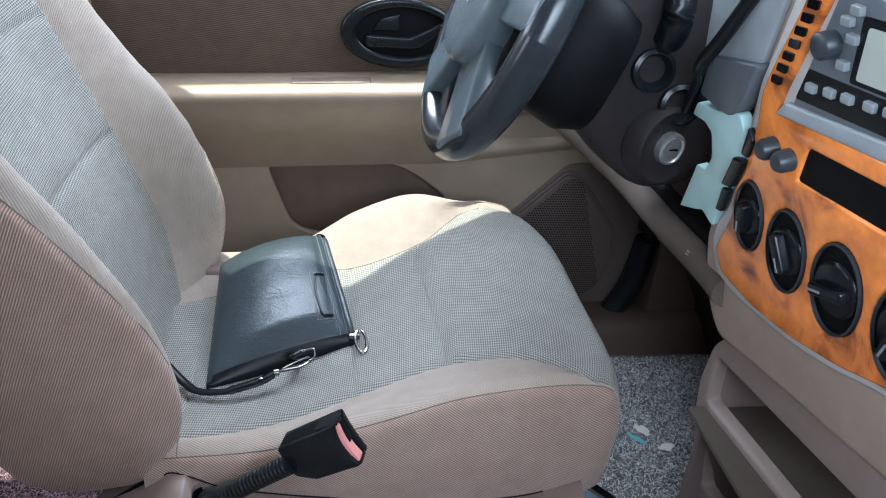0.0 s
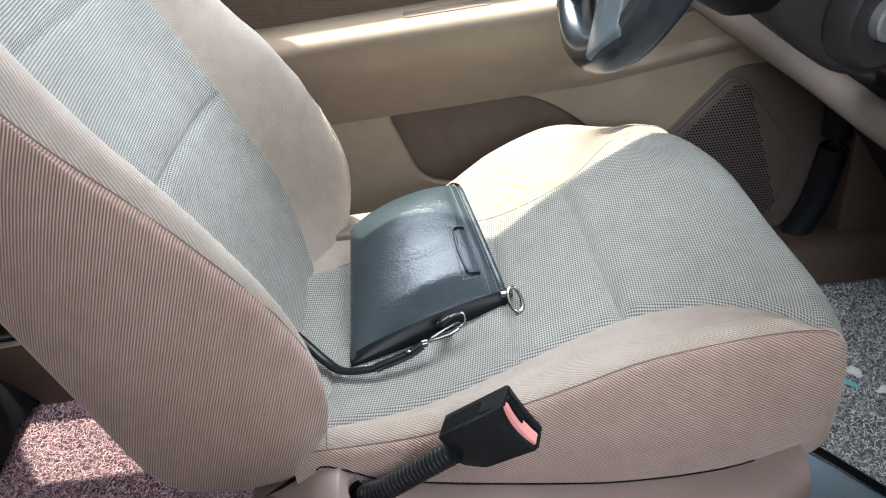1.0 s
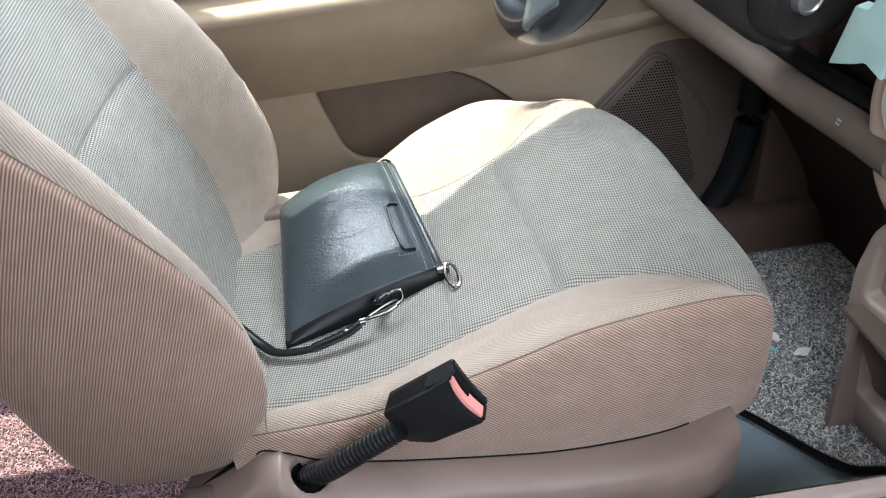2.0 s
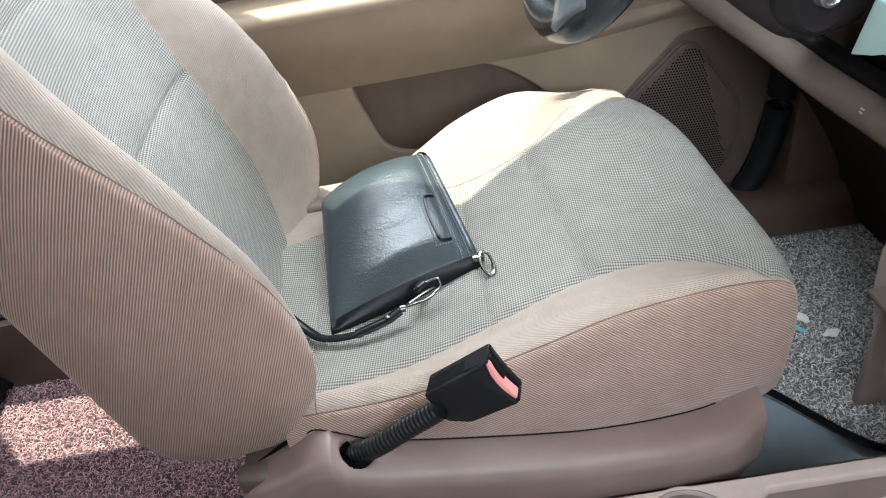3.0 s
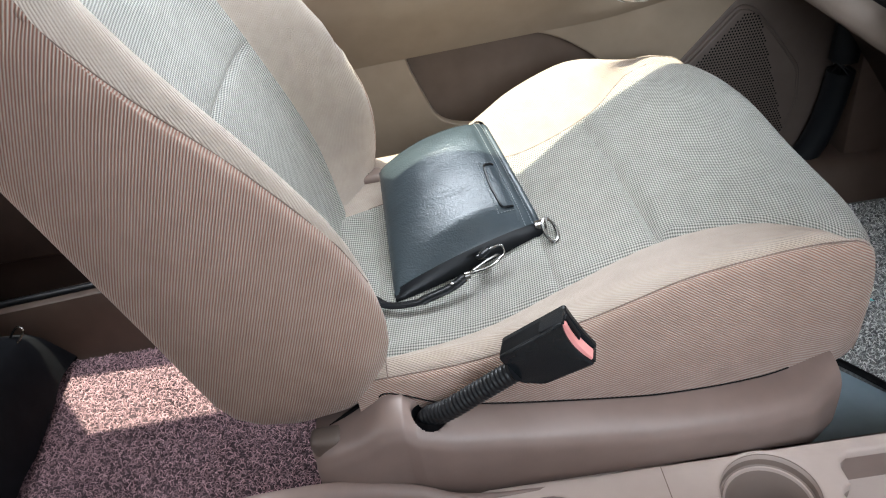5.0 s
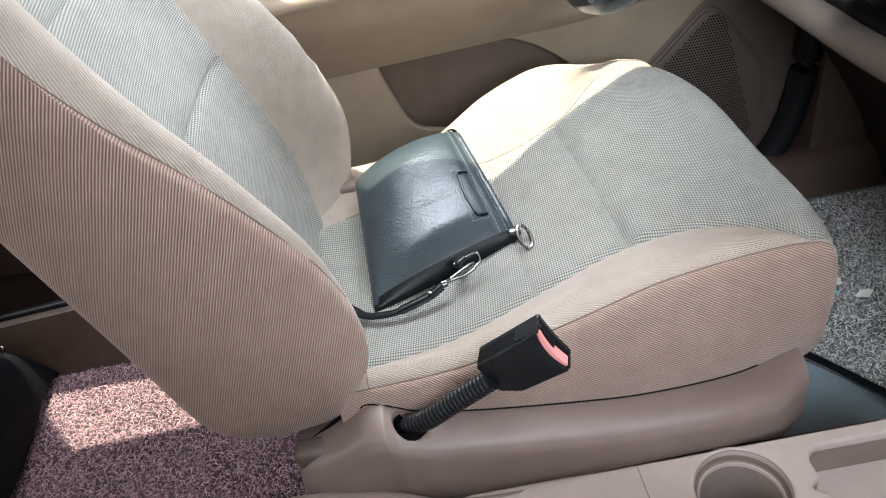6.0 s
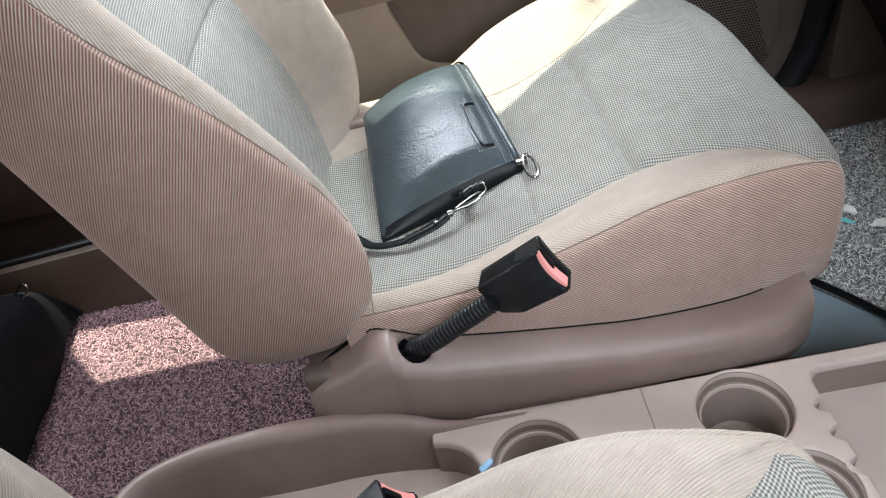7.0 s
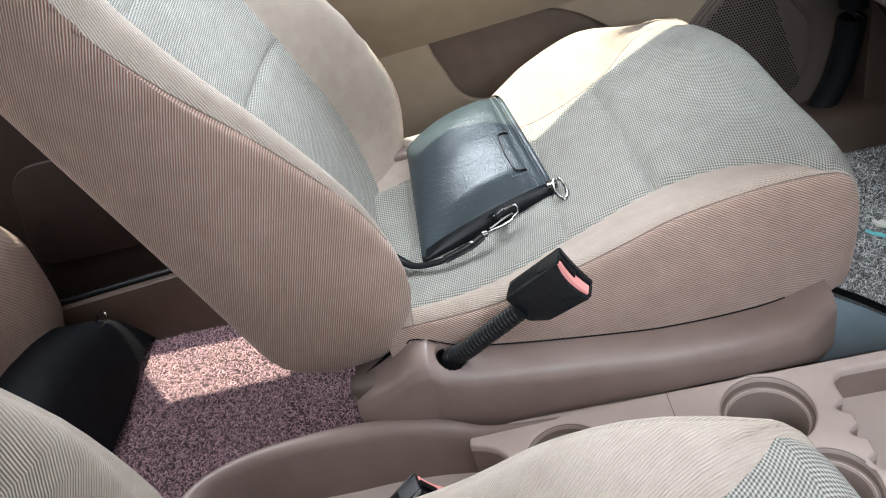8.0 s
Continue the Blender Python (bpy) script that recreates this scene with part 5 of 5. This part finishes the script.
# grey upright cover and mint bracket beside the stack
cover = plate("column_side_cover", [(0.663, 0.698), (0.636, 0.83), (0.515, 0.83), (0.560, 0.720)], 0.005, 0.020, COVER_GREY, dash, "pale slate trim cover", 0.006, 0.003)
plate("cover_flap", [(0.635, 0.712), (0.551, 0.725), (0.575, 0.677), (0.594, 0.660), (0.617, 0.660), (0.653, 0.666)], 0.013, 0.020, SLATE, cover, "dark slate lower flap", 0.008, 0.003)
plate("bracket", [(0.661, 0.653), (0.623, 0.656), (0.580, 0.668), (0.567, 0.648), (0.575, 0.611), (0.600, 0.567), (0.618, 0.521), (0.640, 0.531), (0.658, 0.523), (0.691, 0.512), (0.656, 0.582), (0.639, 0.582), (0.627, 0.601), (0.630, 0.629), (0.644, 0.636), (0.670, 0.636)], 0.010, 0.012, MINT, dash, "pale mint plastic bracket", 0.004, 0.002)
# lower stack: a frame with an open cubby
hole = rounded([uv(*p) for p in ((0.634, 0.312), (0.20, 0.338), (0.20, 0.222), (0.652, 0.222))], 0.012)
hole_low = rounded([uv(*p) for p in ((0.654, 0.196), (0.20, 0.196), (0.20, 0.06), (0.650, 0.06))], 0.012)
slab("lower_frame", rounded([uv(*p) for p in ((0.600, 0.374), (0.16, 0.39), (0.16, -0.005), (0.672, -0.005), (0.683, 0.18), (0.673, 0.25), (0.646, 0.325))], 0.02), 0.020, PLASTIC_BIN, dash, "taupe lower stack frame", 0.006, [hole, hole_low], FM @ pose(0, 0, -0.040))
# The cubby's shade is put into its floor's dark tone.
block("cubby_shelf", (0.395, 0.20, 0.204), (0.60, 0.660, 0.214), KNEE, dash, "cubby floor darkened for the recess's shade", 0.004)
block("console_cheek", (0.425, 0.655, 0.0), (0.75, 0.668, 0.34), PLASTIC, dash, "taupe stack side wall", 0.004)
charger = tagged(block("charger", (0.43, 0.40, 0.215), (0.475, 0.465, 0.240), BLACK_PLASTIC, None, "", 0.008), "small black charger lying in the cubby", "charger")
# Back of the cubby, taken from taupe to near-black to stand for shade.
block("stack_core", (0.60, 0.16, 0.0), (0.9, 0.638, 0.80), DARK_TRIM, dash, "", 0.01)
block("dash_top", (0.42, -0.45, 0.79), (1.0, 1.20, 0.84), DASH_TAUPE, dash, "taupe dashboard top", 0.02)
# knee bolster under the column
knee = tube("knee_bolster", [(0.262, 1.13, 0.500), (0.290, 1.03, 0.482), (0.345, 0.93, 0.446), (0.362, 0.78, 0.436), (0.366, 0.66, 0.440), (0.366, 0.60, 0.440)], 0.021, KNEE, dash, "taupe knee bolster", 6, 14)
# A black bar paints in the shade of the gap above the bolster.
tube("knee_shadow_gap", [(0.285, 1.12, 0.522), (0.312, 1.02, 0.504), (0.362, 0.92, 0.470), (0.378, 0.76, 0.462), (0.38, 0.66, 0.466)], 0.012, BLACK_MATT, dash, "black bar for the shaded gap above the bolster", 6, 10)
block("bolster_clip", (0.268, 1.03, 0.492), (0.290, 1.055, 0.510), SILVER, knee, "silver clip", 0.004)
block("bolster_end", (0.346, 0.672, 0.430), (0.362, 0.690, 0.452), COVER_GREY, knee, "worn silver end cap", 0.006)
# Dark sheet put across the open footwell to stand for its shade.
rows = [[(x, y, z) for x, z in spline([(0.37, 0.43), (0.42, 0.40), (0.50, 0.30), (0.62, 0.12), (0.66, 0.0)], 4)] for y in np.linspace(0.66, 1.17, 6)]
patch("footwell_shade", rows, DARK_TRIM, dash, "dark sheet standing for the shaded footwell")
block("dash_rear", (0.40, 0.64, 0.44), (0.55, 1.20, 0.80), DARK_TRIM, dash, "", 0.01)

# steering column and wheel
wheel = empty("steering_wheel", 0.15, 0.79, 0.7, "black and grey four-spoke steering wheel", "steering wheel")
WT = radians(22)
WM = axes((0.102, 0.79, 0.722), (0, -1, 0), (math.sin(WT), 0, math.cos(WT)))
R = 0.178
rim = []
for i in range(48):
    a = 2 * math.pi * i / 48
    rim.append([WM @ Vector(((R + 0.019 * math.cos(b)) * math.cos(a), (R + 0.019 * math.cos(b)) * math.sin(a), 0.022 * math.sin(b))) for b in [2 * math.pi * j / 14 for j in range(14)]])
rim.append(rim[0])
patch("rim", rim, WHEEL_RIM, wheel, "black moulded rim", closed_v=True)
# Paler bar along the lowest stretch of the rim.
tube("rim_patch", [WM @ Vector((R * math.cos(a) * 1.07, R * math.sin(a) * 1.07, -0.004)) for a in [radians(d) for d in (262, 268, 274, 280)]], 0.008, SILVER, wheel, "pale patch under the rim", 4, 8)
hub = slab("hub", rounded([(-0.085, 0.05), (0.085, 0.05), (0.075, -0.06), (0.03, -0.085), (-0.03, -0.085), (-0.075, -0.06)], 0.03), 0.04, WHEEL_GREY, wheel, "slate grey airbag cover", 0.012, (), WM @ pose(0, 0, 0.0))
lathe("badge", [(0.018, 0.0), (0.018, 0.003), (0.0005, 0.0045)], SILVER, WM @ pose(0, 0.0, 0.040), hub, "plain silver round badge", 24)
for sx in (-1, 1):
    slab("spoke", rounded([(sx * 0.06, 0.035), (sx * 0.185, 0.05), (sx * 0.185, 0.0), (sx * 0.06, -0.015)], 0.008), 0.02, WHEEL_GREY, wheel, "slate grey spoke", 0.005, (), WM @ pose(0, 0, 0.002))
    slab("spoke", rounded([(sx * 0.078, -0.035), (sx * 0.145, -0.125), (sx * 0.085, -0.172), (sx * 0.02, -0.07)], 0.008), 0.02, WHEEL_GREY, wheel, "slate grey spoke", 0.005, (), WM @ pose(0, 0, 0.002))
# Added dish, standing in for the dark shroud seen between the spokes.
lathe("gap_backing", [(0.125, -0.006), (0.118, -0.022), (0.07, -0.036), (0.0005, -0.036)], BLACK_MATT, WM, wheel, "matt black dish added to darken the spoke gaps", 32, False)
column = empty("steering_column", 0.25, 0.76, 0.6, "black steering column shroud with ignition lock", "steering column")
CM = axes((0.116, 0.79, 0.705), (0, -1, 0), (math.sin(WT), 0, math.cos(WT)))
rows = []
for d, w, hgt, dz in ((0.02, 0.060, 0.055, 0.0), (0.04, 0.082, 0.082, -0.005), (0.09, 0.086, 0.088, -0.008), (0.12, 0.078, 0.078, -0.008)):
    rows.append([CM @ Vector((w * math.copysign(abs(math.cos(a)) ** 0.6, math.cos(a)), dz + hgt * math.copysign(abs(math.sin(a)) ** 0.6, math.sin(a)), -d)) for a in [2 * math.pi * j / 28 for j in range(28)]])
patch("shroud", rows, BLACK_MATT, column, "matt black shroud", closed_v=True, caps=True)
slab("lower_cover", rounded([(0.165, 0.625), (0.20, 0.745), (0.34, 0.80), (0.42, 0.70), (0.37, 0.52), (0.29, 0.505), (0.215, 0.560)], 0.03), 0.13, COLUMN, column, "dark brown-grey column cover", 0.014, (), axes((0, 0.865, 0), (1, 0, 0), (0, 0, 1)))
KM = axes((0.313, 0.722, 0.571), (0.93, 0.36, 0.0), (0.05, 0, 1))
lathe("lock_collar", [(0.052, -0.03), (0.050, -0.006), (0.046, -0.002), (0.040, -0.004), (0.021, -0.006)], COLUMN, KM, column, "black lock collar", 28, False)
barrel = lathe("lock_barrel", [(0.021, -0.008), (0.0205, 0.003), (0.0175, 0.004), (0.016, 0.001), (0.0005, 0.001)], WORN_CHROME, KM, column, "chrome ignition lock", 24)
lathe("lock_face", [(0.0145, 0.0), (0.014, 0.003), (0.0005, 0.0035)], WORN_CHROME, KM, barrel, "dark chrome key face", 20)
block("key_slot", KM @ Vector((-0.006, -0.001, 0.0035)), KM @ Vector((0.006, 0.001, 0.0048)), BLACK_MATT, barrel, "black key slot", 0.0)
tube("stalk", [(0.285, 0.735, 0.700), (0.285, 0.724, 0.715), (0.285, 0.720, 0.735), (0.285, 0.728, 0.765)], 0.018, BLACK_PLASTIC, column, "black control stalk", 5, 10)
tube("lever", [(0.318, 0.715, 0.625), (0.30, 0.665, 0.675), (0.285, 0.640, 0.698), (0.285, 0.612, 0.730), (0.285, 0.586, 0.763), (0.285, 0.545, 0.815)], 0.0075, BLACK_PLASTIC, column, "black gear lever", 5, 10)
for x, z in ((0.274, 0.664), (0.316, 0.623)):
    lathe("column_boot", [(0.027, -0.01), (0.026, 0.006), (0.021, 0.008), (0.017, 0.002), (0.014, -0.006), (0.0005, -0.006)], BLACK_PLASTIC, axes((x, 0.733, z), (1, 0, 0), (0, 0.1, 1)), column, "black round boot", 20, False)
# Kick panel painted dark in place of the shade under the dashboard.
block("footwell_side", (0.535, 1.12, 0.0), (0.98, 1.20, 0.45), SILL_BROWN, dash, "brown kick panel, footwell shade put into its tone", 0.01)
